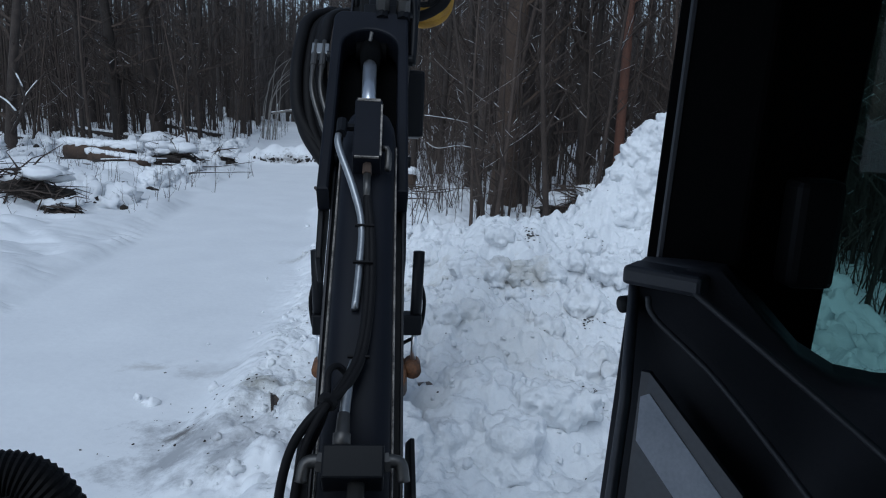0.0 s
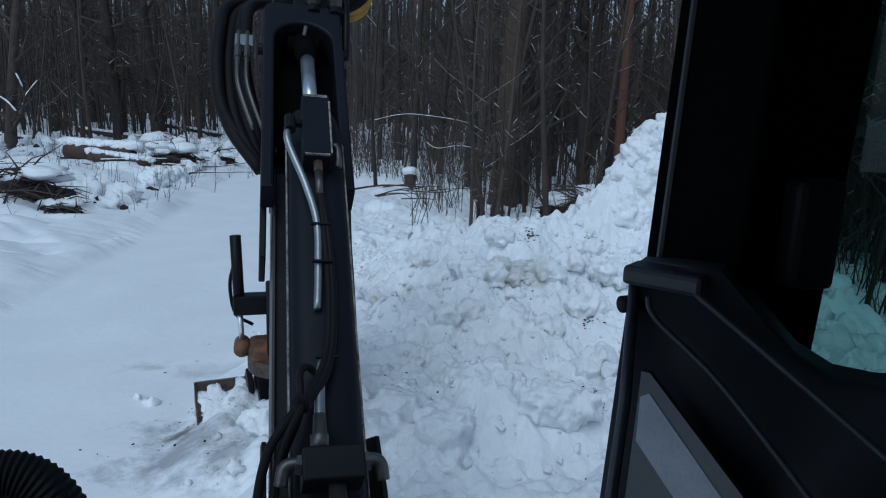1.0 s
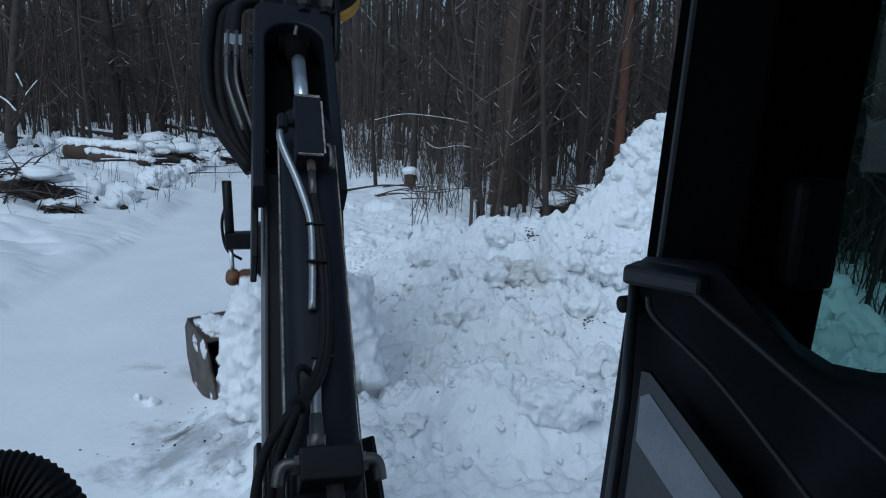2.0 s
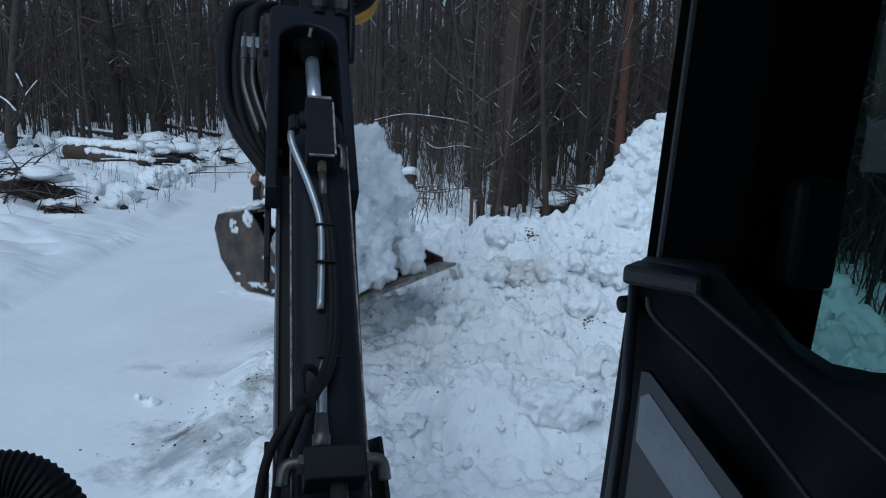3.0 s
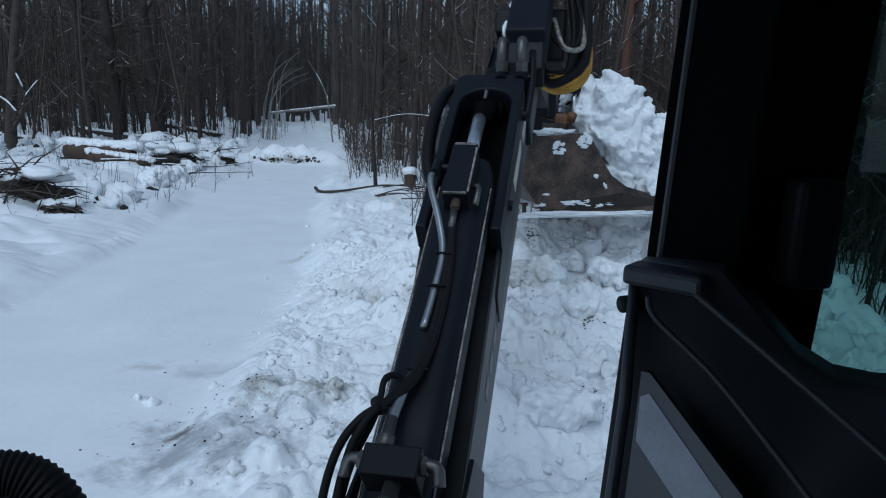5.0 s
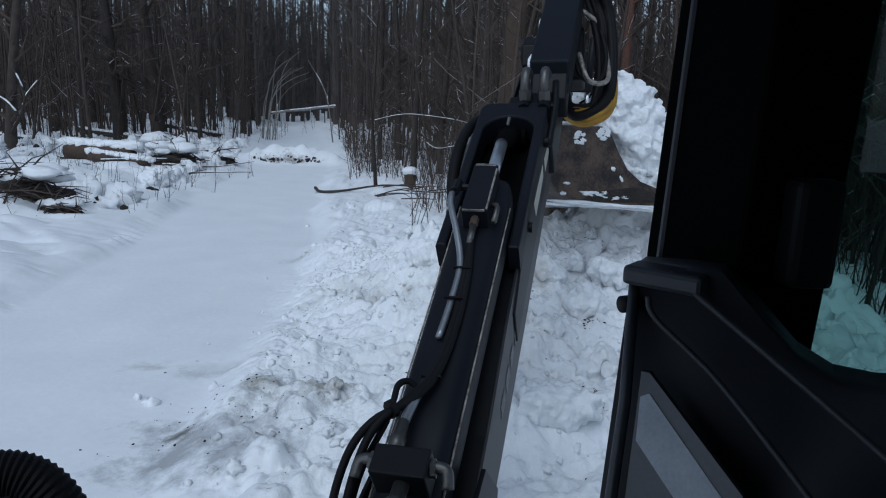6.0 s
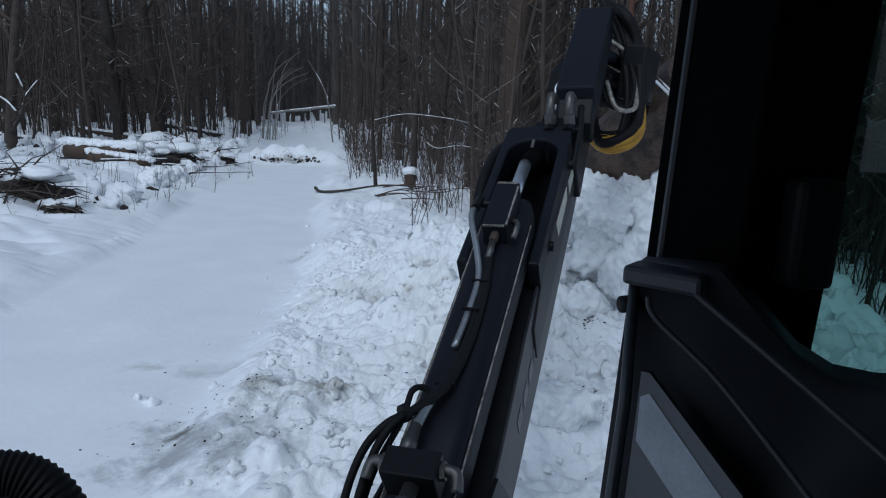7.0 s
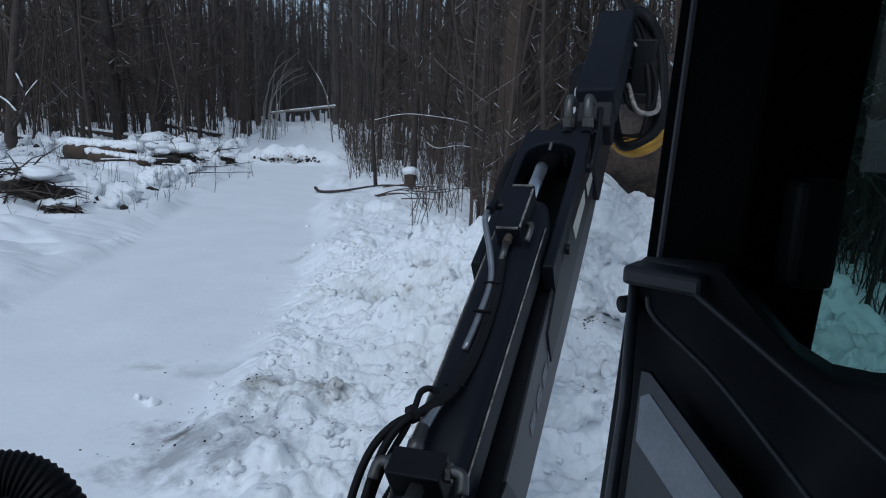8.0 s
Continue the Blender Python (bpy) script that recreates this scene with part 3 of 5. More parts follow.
gz = ground_z
make_stick("fallen_branch", [(-3.36, 17.6, gz(-3.36, 17.6) + 0.12), (-3.1, 17.0, gz(-3.1, 17) + 0.03), (-2.4, 16.3, gz(-2.4, 16.3) + 0.05), (-1.5, 16.2, gz(-1.5, 16.2) + 0.06), (-0.5, 15.9, gz(-0.5, 15.9) + 0.1)], 0.045, BARK, "dark bent branch lying on the snow")
for k in range(9):
    g = random.Random(200 + k)
    x, y = -1.6 + g.uniform(0, 1.6), 15.6 + g.uniform(-0.6, 0.6)
    make_stick("fallen_branch", [(x, y, gz(x, y) + 0.06), (x + g.uniform(0.3, 0.7), y + g.uniform(-0.4, 0.4), gz(x, y) + g.uniform(0.05, 0.2)), (x + g.uniform(0.7, 1.2), y + g.uniform(-0.5, 0.5), gz(x, y) + g.uniform(0.0, 0.2))], 0.016, TWIG, "thin dark twig lying on the snow")
for k in range(30):
    g = random.Random(400 + k)
    y = g.uniform(15.5, 30)
    x = float(path_mid(y)) - g.uniform(2.6, 9.5)
    a, ln = g.uniform(-0.5, 0.5) + (math.pi if g.random() < 0.5 else 0), g.uniform(0.7, 2.6)
    dx, dy, r = math.cos(a) * ln, math.sin(a) * ln, g.uniform(0.015, 0.05)
    make_stick("fallen_branch", [(x, y, gz(x, y) + r), (x + dx * 0.4, y + dy * 0.4, gz(x + dx * 0.4, y + dy * 0.4) + r + g.uniform(0, 0.2)), (x + dx, y + dy, gz(x + dx, y + dy) + r + g.uniform(0, 0.35))], r, BARK, "dark fallen branch with snow along it", "branch", True)
# snowy forked limb by a trunk
make_stick("snowy_limb", [(-12.75, 20.2, 1.1), (-12.3, 20.0, 1.7), (-12.1, 20.0, 2.2), (-11.5, 20.0, 2.85)], 0.055, BARK, "snow-laden forked limb leaning on a trunk", "branch", True)
make_stick("snowy_limb", [(-12.15, 20.0, 2.1), (-12.25, 20.0, 2.5), (-12.5, 20.1, 2.95)], 0.05, BARK, "snow-laden forked limb leaning on a trunk", "branch", True)
make_stick("snowy_limb", [(-12.4, 20.0, 1.6), (-12.8, 20.1, 2.0), (-13.3, 20.2, 2.2)], 0.06, BARK, "snow-laden forked limb leaning on a trunk", "branch", True)
# pale bowed stems and leaning sticks by the far path
for k in range(9):
    g = random.Random(300 + k)
    x0, top, far = -10.2 + 0.1 * k + g.uniform(-0.1, 0.1), g.uniform(2.9, 4.9), g.uniform(0.8, 2.6)
    make_stick("bowed_stem", [(x0, 38, gz(-10, 38) - 0.05), (x0 + g.uniform(0.0, 0.3), 38.1, 1.9), (x0 + 0.3 * far + g.uniform(-0.1, 0.2), 38, 0.6 * top + 0.6), (x0 + 0.6 * far, 37.9, 0.9 * top), (x0 + far, 37.8, top)], g.uniform(0.02, 0.04), BARK_PALE, "pale snowy stem bowed over the path", "tree")
make_stick("leaning_stem", [(-5.95, 36, gz(-5.95, 36)), (-6.3, 36, 2.6), (-7.2, 36, 4.3)], 0.04, BARK_PALE, "pale snowy stem leaning over the path", "tree", True)
make_stick("snowy_bough", [(0.9, 14.3, 1.7), (0.4, 14.1, 1.98), (-0.4, 14.0, 2.1), (-1.0, 14.0, 2.1), (-1.8, 14.0, 1.88)], 0.017, TWIG, "long thin bough with snow on it", "branch", True)
make_stick("snowy_bough", [(1.0, 13.6, 1.4), (0.3, 13.5, 1.55), (-0.2, 13.4, 1.5), (-0.5, 13.4, 1.7)], 0.014, TWIG, "long thin bough with snow on it", "branch", True)
make_stick("thin_trunk", [(-1.73, 17.0, gz(-1.73, 17) - 0.05), (-1.77, 17.0, 0.8), (-1.83, 17.0, 1.7), (-1.95, 17.0, 3.2)], 0.055, BARK, "thin dark trunk at the edge of the path", "tree")
stump = thing("tree_stump", "short brown tree stump with a round snow cap", "stump", "", Matrix.Translation((-0.91, 17.5, gz(-0.91, 17.5) - 0.03)))
part("stump_wood", tube(bmesh.new(), [(0, 0, 0), (0, 0, 0.15), (0.01, 0, 0.36)], [0.17, 0.15, 0.16], 12), WOOD, stump, "", True)
part("snow_cap", lump(bmesh.new(), (0, 0, 0.42), 0.2, 4, (1.05, 1.05, 0.6), 3, 0.15), SNOW, stump, "round cap of snow", True)


def brush_heap(name, x, y, r, tall, count, seed, label, mat=TWIG):
    """Crossed dark branches in a low heap, with snow on top."""
    rg = random.Random(seed)
    ob = thing(name, label, "brushwood", "", Matrix.Translation((x, y, ground_z(x, y))))
    bm = bmesh.new()
    for _ in range(count):
        a, d = rg.uniform(0, 6.283), rg.uniform(0, r * 0.7)
        p = Vector((math.cos(a) * d, math.sin(a) * d, rg.uniform(0, tall) * (1 - d / r)))
        w = Vector((rg.gauss(0, 1), rg.gauss(0, 1), rg.gauss(0, 0.35))).normalized() * rg.uniform(0.3, 0.9) * r
        e = p + w
        e.z = max(e.z, 0.02)
        tube(bm, [p - w * 0.3, p + w * 0.4 + Vector((0, 0, rg.uniform(0, 0.1))), e], [rg.uniform(0.012, 0.03), 0.014, 0.005], 4, False)
    part("brushwood", bm, mat, ob)
    part("earth", lump(bmesh.new(), (0, 0.1, tall * 0.15), r * 0.55, seed, (1.2, 0.8, 0.5 * tall / r), 3, 0.5), SOIL, ob, "dark frozen soil and roots", True)
    for k in range(5):
        a = rg.uniform(0, 6.283)
        part("snow_cap", lump(bmesh.new(), (math.cos(a) * r * 0.5, 0.15 + math.sin(a) * r * 0.3, tall * rg.uniform(0.45, 0.8)), r * rg.uniform(0.2, 0.38), seed + k, (1.3, 1, 0.45), 3, 0.3), SNOW, ob, "clump of snow", True)
    return ob


brush_heap("brush_heap", -7.75, 12.4, 1.0, 0.7, 90, 41, "dark uprooted brush and soil poking out of snow")
brush_heap("brush_heap", -6.9, 12.0, 0.5, 0.3, 40, 42, "small heap of dark twigs in the snow")
brush_heap("brush_heap", -8.3, 20.8, 1.0, 0.75, 30, 43, "snow-buried brush with dark hollows")
brush_heap("brush_heap", -7.5, 22.6, 0.8, 0.6, 30, 44, "snow-buried brush with dark hollows")
brush_heap("brush_heap", -9.6, 24.0, 1.1, 0.7, 40, 45, "snow-buried brush with dark hollows")
brush_heap("brush_heap", -13.0, 18.8, 1.0, 0.6, 40, 46, "snow-buried brush with dark hollows")
brush_heap("brush_heap", 2.5, 13.2, 0.9, 0.7, 70, 47, "dark brush heap at the foot of the trees")


def loose(name, seed, count, place, size, mat, label, flat=1.0, sub=2):
    """Many small clods as one mesh, half sunk in the snow."""
    rg = random.Random(seed)
    t = bmesh.new()
    bmesh.ops.create_icosphere(t, subdivisions=sub, radius=1.0)
    base = [v.co.copy() for v in t.verts]
    t.verts.ensure_lookup_table()
    tris = [[v.index for v in f.verts] for f in t.faces]
    t.free()
    verts, faces = [], []
    for k in range(count):
        x, y = place(rg)
        r = size * rg.uniform(0.4, 1.0) ** 2
        z, o, n0 = ground_z(x, y) + r * 0.25 * flat, Vector((k * 3.1, k * 1.7, k * 0.9)), len(verts)
        sx, sy, turn = rg.uniform(0.8, 1.4), rg.uniform(0.7, 1.2), rg.uniform(0, 6.283)
        for d in base:
            q = d * (1 + 0.8 * noise.noise(d * 1.3 + o) + 0.45 * noise.noise(d * 3.4 + o) + (0.28 * noise.noise(d * 7.5 + o) if sub > 2 else 0)) * r
            u, v = q.x * sx, q.y * sy
            verts.append((x + u * math.cos(turn) - v * math.sin(turn), y + u * math.sin(turn) + v * math.cos(turn), z + q.z * flat))
        faces += [[i + n0 for i in f] for f in tris]
    me = bpy.data.meshes.new(name)
    me.from_pydata(verts, [], faces)
    me.polygons.foreach_set("use_smooth", [True] * len(me.polygons))
    me.materials.append(mat)
    return tagged(new(name, me), label, "loose snow", kind="stuff")


def on_heap(g):
    while True:
        x, y = g.uniform(-1.6, 2.6), g.uniform(3.6, 8.4)
        if x + 0.1 * y > -0.9 + g.gauss(0, 0.3):
            return x, y


loose("snow_clods", 61, 650, on_heap, 0.034, ROUGH_SNOW, "loose clods of ploughed snow")
loose("snow_lumps", 62, 60, on_heap, 0.08, ROUGH_SNOW, "larger lumps of ploughed snow", 0.9, 3)
loose("path_edge_clods", 63, 40, lambda g: (float(path_mid(9)) + 1.75 + g.gauss(0, 0.35), g.uniform(4, 16)), 0.05, SNOW, "small clods along the path edge")
def forest_left(g):
    while True:
        y = g.uniform(13, 31)
        x = float(path_mid(y)) - 2.1 - abs(g.gauss(0, 4.0))
        if not (15.0 < y < 20.6 and -12.2 < x < -7.6):
            return x, y


loose("snow_hummocks", 66, 290, forest_left, 0.32, SNOW, "lumpy hummocks of snow over brush and stumps", 0.85, 3)
loose("bare_hollows", 67, 210, forest_left, 0.1, SOIL, "dark gaps and bark showing between the snow", 0.7, 1)
loose("path_side_clods", 68, 60, lambda g: (g.uniform(-1.9, 0.4), g.uniform(7, 16)), 0.055, SNOW, "clods of snow beside the path", 0.6)
loose("berm_soil", 69, 70, lambda g: (g.uniform(-7.0, -4.6), 24.95 + g.gauss(0, 0.12)), 0.075, SOIL, "dark soil showing in the pushed-up snow", 0.8, 1)
loose("litter", 64, 420, on_heap, 0.011, SOIL, "dark bits of leaf and soil in the ploughed snow", 0.5, 1)
for k, (x0, y0) in enumerate(((1.37, 5.96), (1.16, 4.71), (0.91, 7.07), (0.19, 5.08), (1.6, 7.12))):
    loose("soil_patch", 80 + k, 45, lambda g, x0=x0, y0=y0: (g.gauss(x0, 0.04), g.gauss(y0, 0.045)), 0.015, SOIL, "clump of dark soil and leaves in the ploughed snow", 0.35)
loose("snow_lumps", 90, 170, lambda g: (g.uniform(2.5, 4.3), g.uniform(2.6, 7.0)), 0.17, ROUGH_SNOW, "larger lumps of ploughed snow")
loose("path_litter", 65, 110, lambda g: (g.gauss(-1.35, 0.45), g.gauss(4.6, 0.35)), 0.011, SOIL, "dark bits of leaf and soil on the scraped path", 0.4, 1)


# ---- the machine: motion of its joints ----
def glide(keys):
    """A smooth curve through (seconds, value) pairs that never overshoots."""
    t, v = np.array([k[0] for k in keys], float), np.array([k[1] for k in keys], float)
    h, d = np.diff(t), np.diff(v) / np.diff(t)
    m = np.zeros_like(v)
    for i in range(1, len(v) - 1):
        if d[i - 1] * d[i] > 0:
            w1, w2 = 2 * h[i] + h[i - 1], h[i] + 2 * h[i - 1]
            m[i] = (w1 + w2) / (w1 / d[i - 1] + w2 / d[i])

    def at(s):
        i = int(np.clip(np.searchsorted(t, s) - 1, 0, len(h) - 1))
        u = min(max((s - t[i]) / h[i], 0), 1)
        return float((2 * u ** 3 - 3 * u * u + 1) * v[i] + (u ** 3 - 2 * u * u + u) * h[i] * m[i] + (3 * u * u - 2 * u ** 3) * v[i + 1] + (u ** 3 - u * u) * h[i] * m[i + 1])
    return at


SWING = glide(((0, -5.38), (0.5, -11.0), (1, -15.35), (1.5, -16.59), (1.7, -16.75), (2.3, -16.6), (3, -14.55), (3.5, -8.82), (4, -0.24), (4.5, 7.37), (4.7, 9.17), (5.2, 12.6), (5.8, 14.45), (6, 14.4), (6.5, 15.02), (7, 17.53), (7.5, 19.03), (8, 19.9)))
LIFT = glide(((0, 0), (1, 0.06), (1.5, 0), (3, -0.12), (3.5, -0.15), (4, -0.62), (4.5, -4.41), (4.7, -5.7), (5.8, -10.21), (6, -10.8), (6.5, -12.85), (7, -13.86), (7.5, -14.15), (8, -14.24)))
REACH = glide(((0, -85.0), (0.5, -82.0), (1, -76.0), (1.5, -66.5), (1.7, -62.0), (2.8, -36.5), (3, -31.0), (3.2, -26.2), (3.5, -20.5), (4, -10.9), (4.3, -4.2), (4.5, -2.3), (4.7, -1.1), (5.8, 7.4), (6.5, 14.5), (7, 18.0), (8, 21.0)))
TURN = glide(((0, 165), (1.0, 158), (1.5, 152), (1.7, 150), (2.8, 136), (3.2, 128), (3.5, 119), (4, 100), (4.5, 86), (4.7, 81), (5.8, 72), (6.0, 71), (6.3, 66), (6.8, 52), (8, 40)))
CURL = glide(((0, -34), (1.0, -28), (1.5, -20), (1.7, -16), (2.8, 8), (3.5, 3), (4.3, 1), (4.7, 1), (5.8, 0), (6.0, -4), (6.3, -24), (6.6, -45), (7, -55), (8, -50)))
TILT = glide(((0, 0), (1.7, 2), (2.8, 8), (3.2, 6), (4.0, 2), (4.5, 0), (5.8, -4), (6.6, -30), (7, -38), (8, -38)))
DROP = glide(((0, -0.6), (1.0, -0.54), (1.5, -0.45), (1.7, -0.38), (2.8, -0.08), (8, -0.08)))
MACHINE = Matrix.Translation(EYE) @ pose(0, 0, 0, -9.43) @ pose(-0.198, 1.543, -1.222)
BOOM_RISE, ARM_LENGTH = 50.7, 2.65


SWAY = glide(((0, 0), (3.5, 0), (4.0, 1.0), (4.5, 3.0), (4.7, 3.2), (5.8, -3.0), (6.1, -3.0), (6.5, 9.0), (7, 16), (7.4, 15), (8, 9)))


def boom_at(t):
    return MACHINE @ pose(0, 0, 0, 0, 0, -SWING(t)) @ pose(0, 0.193, 0) @ pose(0, 0, 0, LIFT(t)) @ pose(0, 0.16, 0.612) @ pose(0, 0, 0, BOOM_RISE)


def arm_at(t):
    return boom_at(t) @ pose(0, 3.15, -0.3) @ pose(0, 0, 0, 0, 0, -SWAY(t)) @ pose(0, 0, 0, REACH(t) - BOOM_RISE)


def wrist_at(t):
    return arm_at(t) @ Vector((0, ARM_LENGTH, 0))


def hitch_at(t):
    return Matrix.Translation(wrist_at(t)) @ pose(0, 0, 0, 0, 0, -SWING(t))


def bucket_at(t):
    return Matrix.Translation(wrist_at(t)) @ pose(0, 0, 0, 0, 0, -TURN(t)) @ pose(0, 0, 0, CURL(t), TILT(t)) @ pose(0, 0, DROP(t))


TIMES = [round(0.1 * k, 1) for k in range(81)]


# ---- boom ----
def arc(cx, cy, r, a0, a1, n=10):
    return [(cx + r * math.cos(radians(a0 + (a1 - a0) * k / n)), cy + r * math.sin(radians(a0 + (a1 - a0) * k / n))) for k in range(n + 1)]


def plate(bm, outline, z0, z1, bevel=0.0):
    """An outline in the x-y plane drawn up from z0 to z1."""
    a = [bm.verts.new((x, y, z0)) for x, y in outline]
    b = [bm.verts.new((x, y, z1)) for x, y in outline]
    fs = [bm.faces.new(a), bm.faces.new(list(reversed(b)))]
    n = len(a)
    for i in range(n):
        fs.append(bm.faces.new((a[i], b[i], b[(i + 1) % n], a[(i + 1) % n])))
    bmesh.ops.recalc_face_normals(bm, faces=fs)
    if bevel:
        bmesh.ops.bevel(bm, geom=list({e for f in fs[:2] for e in f.edges}), offset=bevel, segments=2, affect="EDGES", profile=0.5)
    return bm


def make_boom():
    boom = thing("excavator_boom", "black and slate painted excavator boom with hydraulic cylinder on top", "excavator boom")
    W = 0.155
    lower, upper = [(-0.75, -0.62), (-0.2, -0.72), (0.4, -0.76), (1.3, -0.78), (2.2, -0.78), (3.2, -0.74)], [(3.3, -0.6), (2.35, -0.52), (1.5, -0.43), (1.3, -0.34), (0.8, -0.35), (0.3, -0.4), (-0.8, -0.42)]
    for x in (-W, W - 0.012):
        part("side_plate", slab(bmesh.new(), lower + upper, x, x + 0.012, 0.003), GREY, boom, "dark grey painted side plate")
    inner = [(y, z + 0.02) for y, z in lower] + [(y, z - 0.03) for y, z in upper]
    part("beam_core", slab(bmesh.new(), inner, -W + 0.012, W - 0.012), STEEL, boom)
    for x in (-0.188, 0.172):
        part("foot_plate", slab(bmesh.new(), [(-0.85, -0.8), (0.05, -0.72), (0.2, -0.6), (0.1, -0.3), (-0.1, -0.24), (-0.8, -0.26)], x, x + 0.016, 0.004), STEEL, boom, "thick black foot plate")
    # the big cylinder on top: a flattened barrel with a rounded end
    bm = bmesh.new()
    ring = []
    for y, k in [(-0.42, 1), (0.2, 1), (1.2, 1), (1.3, 1), (1.38, 0.93), (1.44, 0.78), (1.46, 0.5)]:
        row = []
        for j in range(32):
            a = 2 * math.pi * j / 32
            c, s_ = math.cos(a), math.sin(a)
            row.append(bm.verts.new((0.112 * k * math.copysign(abs(c) ** 0.55, c), y, -0.205 + 0.115 * k * math.copysign(abs(s_) ** 0.55, s_))))
        ring.append(row)
    for a, b in zip(ring, ring[1:]):
        for j in range(32):
            bm.faces.new((a[j], a[(j + 1) % 32], b[(j + 1) % 32], b[j]))
    bm.faces.new(ring[0])
    bm.faces.new(list(reversed(ring[-1])))
    bmesh.ops.recalc_face_normals(bm, faces=bm.faces)
    barrel = part("cylinder_barrel", bm, BLUE, boom, "slate painted hydraulic cylinder barrel", True)
    # Patchy pale lines put the highlights of the barrel's edges into colour.
    for x in (-0.111, 0.111):
        part("worn_highlight", tube(bmesh.new(), [(x, -0.4, -0.135), (x, 1.26, -0.135)], 0.0035, 6), WORN_HIGHLIGHT, barrel, "pale scuffed highlight line along the barrel's edge")
    part("piston_rod", tube(bmesh.new(), [(-0.008, 1.36, -0.125), (-0.014, 1.83, -0.165)], 0.031, 24), CHROME, boom, "polished chrome piston rod", True)
    part("rod_end", tube(bmesh.new(), [(-0.014, 1.8, -0.165), (-0.016, 2.1, -0.3)], [0.042, 0.056], 20), PILLAR, boom, "black greasy rod end", True)
    block = part("port_block", box(bmesh.new(), -0.058, 0.05, 1.07, 1.39, -0.11, 0.004, 0.005), BLUE, boom, "slate painted port block with chipped edges")
    part("chipped_rim", box(bmesh.new(), -0.05, 0.042, 1.378, 1.393, -0.003, 0.0065), WORN_HIGHLIGHT, block, "bare metal rim")
    part("chipped_rim", box(bmesh.new(), 0.0445, 0.0515, 1.08, 1.36, -0.003, 0.0055), WORN_HIGHLIGHT, block, "bare metal rim")
    part("chipped_rim", box(bmesh.new(), -0.05, 0.042, 1.067, 1.073, -0.002, 0.0065), WORN_HIGHLIGHT, block, "bare metal rim")
    # the fork that takes the rod
    L, R, C = -0.205, 0.165, -0.02
    notch = [(C - 0.135, 1.1)] + [(x, y) for x, y in reversed(arc(C, 2.03, 0.135, 0, 180, 16))] + [(C + 0.135, 1.1)]
    outline = [(R, 1.1), (R, 2.2)] + arc(R - 0.06, 2.25, 0.06, 0, 90, 5) + arc(L + 0.06, 2.25, 0.06, 90, 180, 5) + [(L, 1.1)] + notch
    part("fork", plate(bmesh.new(), outline, -0.36, -0.22, 0.012), BLUE, boom, "slate painted hood with an arched opening")
    for x in (L, R - 0.026):
        part("fork_cheek", slab(bmesh.new(), [(0.9, -0.42), (1.46, -0.26), (2.24, -0.36), (2.4, -0.45), (2.3, -0.6), (0.9, -0.6)], x, x + 0.026, 0.006), STEEL, boom)
    # Near-black sheet under the rod puts the hood's inner shade into colour.
    part("fork_shade", box(bmesh.new(), L + 0.03, R - 0.03, 1.3, 2.26, -0.43, -0.4), PILLAR, boom, "black sheet standing in for the shade inside the hood")
    part("rod_eye", tube(bmesh.new(), [(-0.09, 2.12, -0.33), (0.06, 2.12, -0.33)], 0.05, 20), PILLAR, boom, smooth=False)
    part("grease_nipple", tube(bmesh.new(), [(-0.02, 2.04, -0.2), (-0.012, 2.07, -0.17)], 0.009, 8), FITTING, boom, "small brass coloured grease nipple")
    for x in (-1, 1):
        part("pivot_boss", tube(bmesh.new(), [(0.14 * x, 1.4, -0.36), (0.152 * x, 1.4, -0.36), (0.152 * x, 1.4, -0.36), (0.182 * x, 1.4, -0.36)], [0.036, 0.036, 0.026, 0.024], 16), STEEL, boom, "round black pin boss")
        part("pivot_boss", tube(bmesh.new(), [(0.15 * x - 0.02, 2.06, -0.32), (0.21 * x - 0.02, 2.06, -0.32)], 0.028, 14), STEEL, boom, "round black pin boss")
    # decals on the side plate: worn strips, and writing that cannot be read
    part("decal", slab(bmesh.new(), [(1.58, -0.36), (1.95, -0.39), (1.95, -0.47), (1.62, -0.47)], 0.166, 0.168), DECAL, boom, "worn cream decal")
    part("decal", slab(bmesh.new(), [(2.02, -0.4), (2.24, -0.43), (2.24, -0.5), (2.05, -0.5)], 0.166, 0.168), DECAL, boom, "worn cream decal")
    for k in range(7):
        y = 0.5 + k * 0.125
        part("lettering_bar", slab(bmesh.new(), [(y, -0.53), (y + 0.085, -0.525), (y + 0.085, -0.60), (y, -0.605)], W + 0.001, W + 0.0025), GREYBAR, boom, "pale worn lettering bar")
    # upper beam beyond the fork, with its own covered cylinder
    cover = part("upper_beam", slab(bmesh.new(), [(2.7, -0.17), (3.95, -0.15), (4.05, -0.22), (4.0, -0.42), (2.75, -0.42), (2.68, -0.3)], 0.015, 0.25, 0.012), BLUE, boom, "slate painted upper cover plate")
    part("cover_foot", slab(bmesh.new(), [(2.55, -0.34), (2.7, -0.24), (2.8, -0.4), (2.6, -0.5)], 0.03, 0.24, 0.01), STEEL, cover)
    part("neck", slab(bmesh.new(), [(2.2, -0.4), (2.42, -0.3), (2.8, -0.34), (3.9, -0.36), (4.0, -0.6), (2.3, -0.7)], -0.04, 0.19, 0.01), STEEL, boom, "black boom nose under the cover plate")
    for k, y in enumerate((2.75, 3.0, 3.3, 3.55, 3.85)):
        part("caked_snow", lump(bmesh.new(), (-0.01, y, -0.36 + 0.02 * (k % 2)), 0.05, 30 + k, (0.5, 2.6, 0.9), 3, 0.6), LOAD, boom, "snow caught along the boom's edge", True)
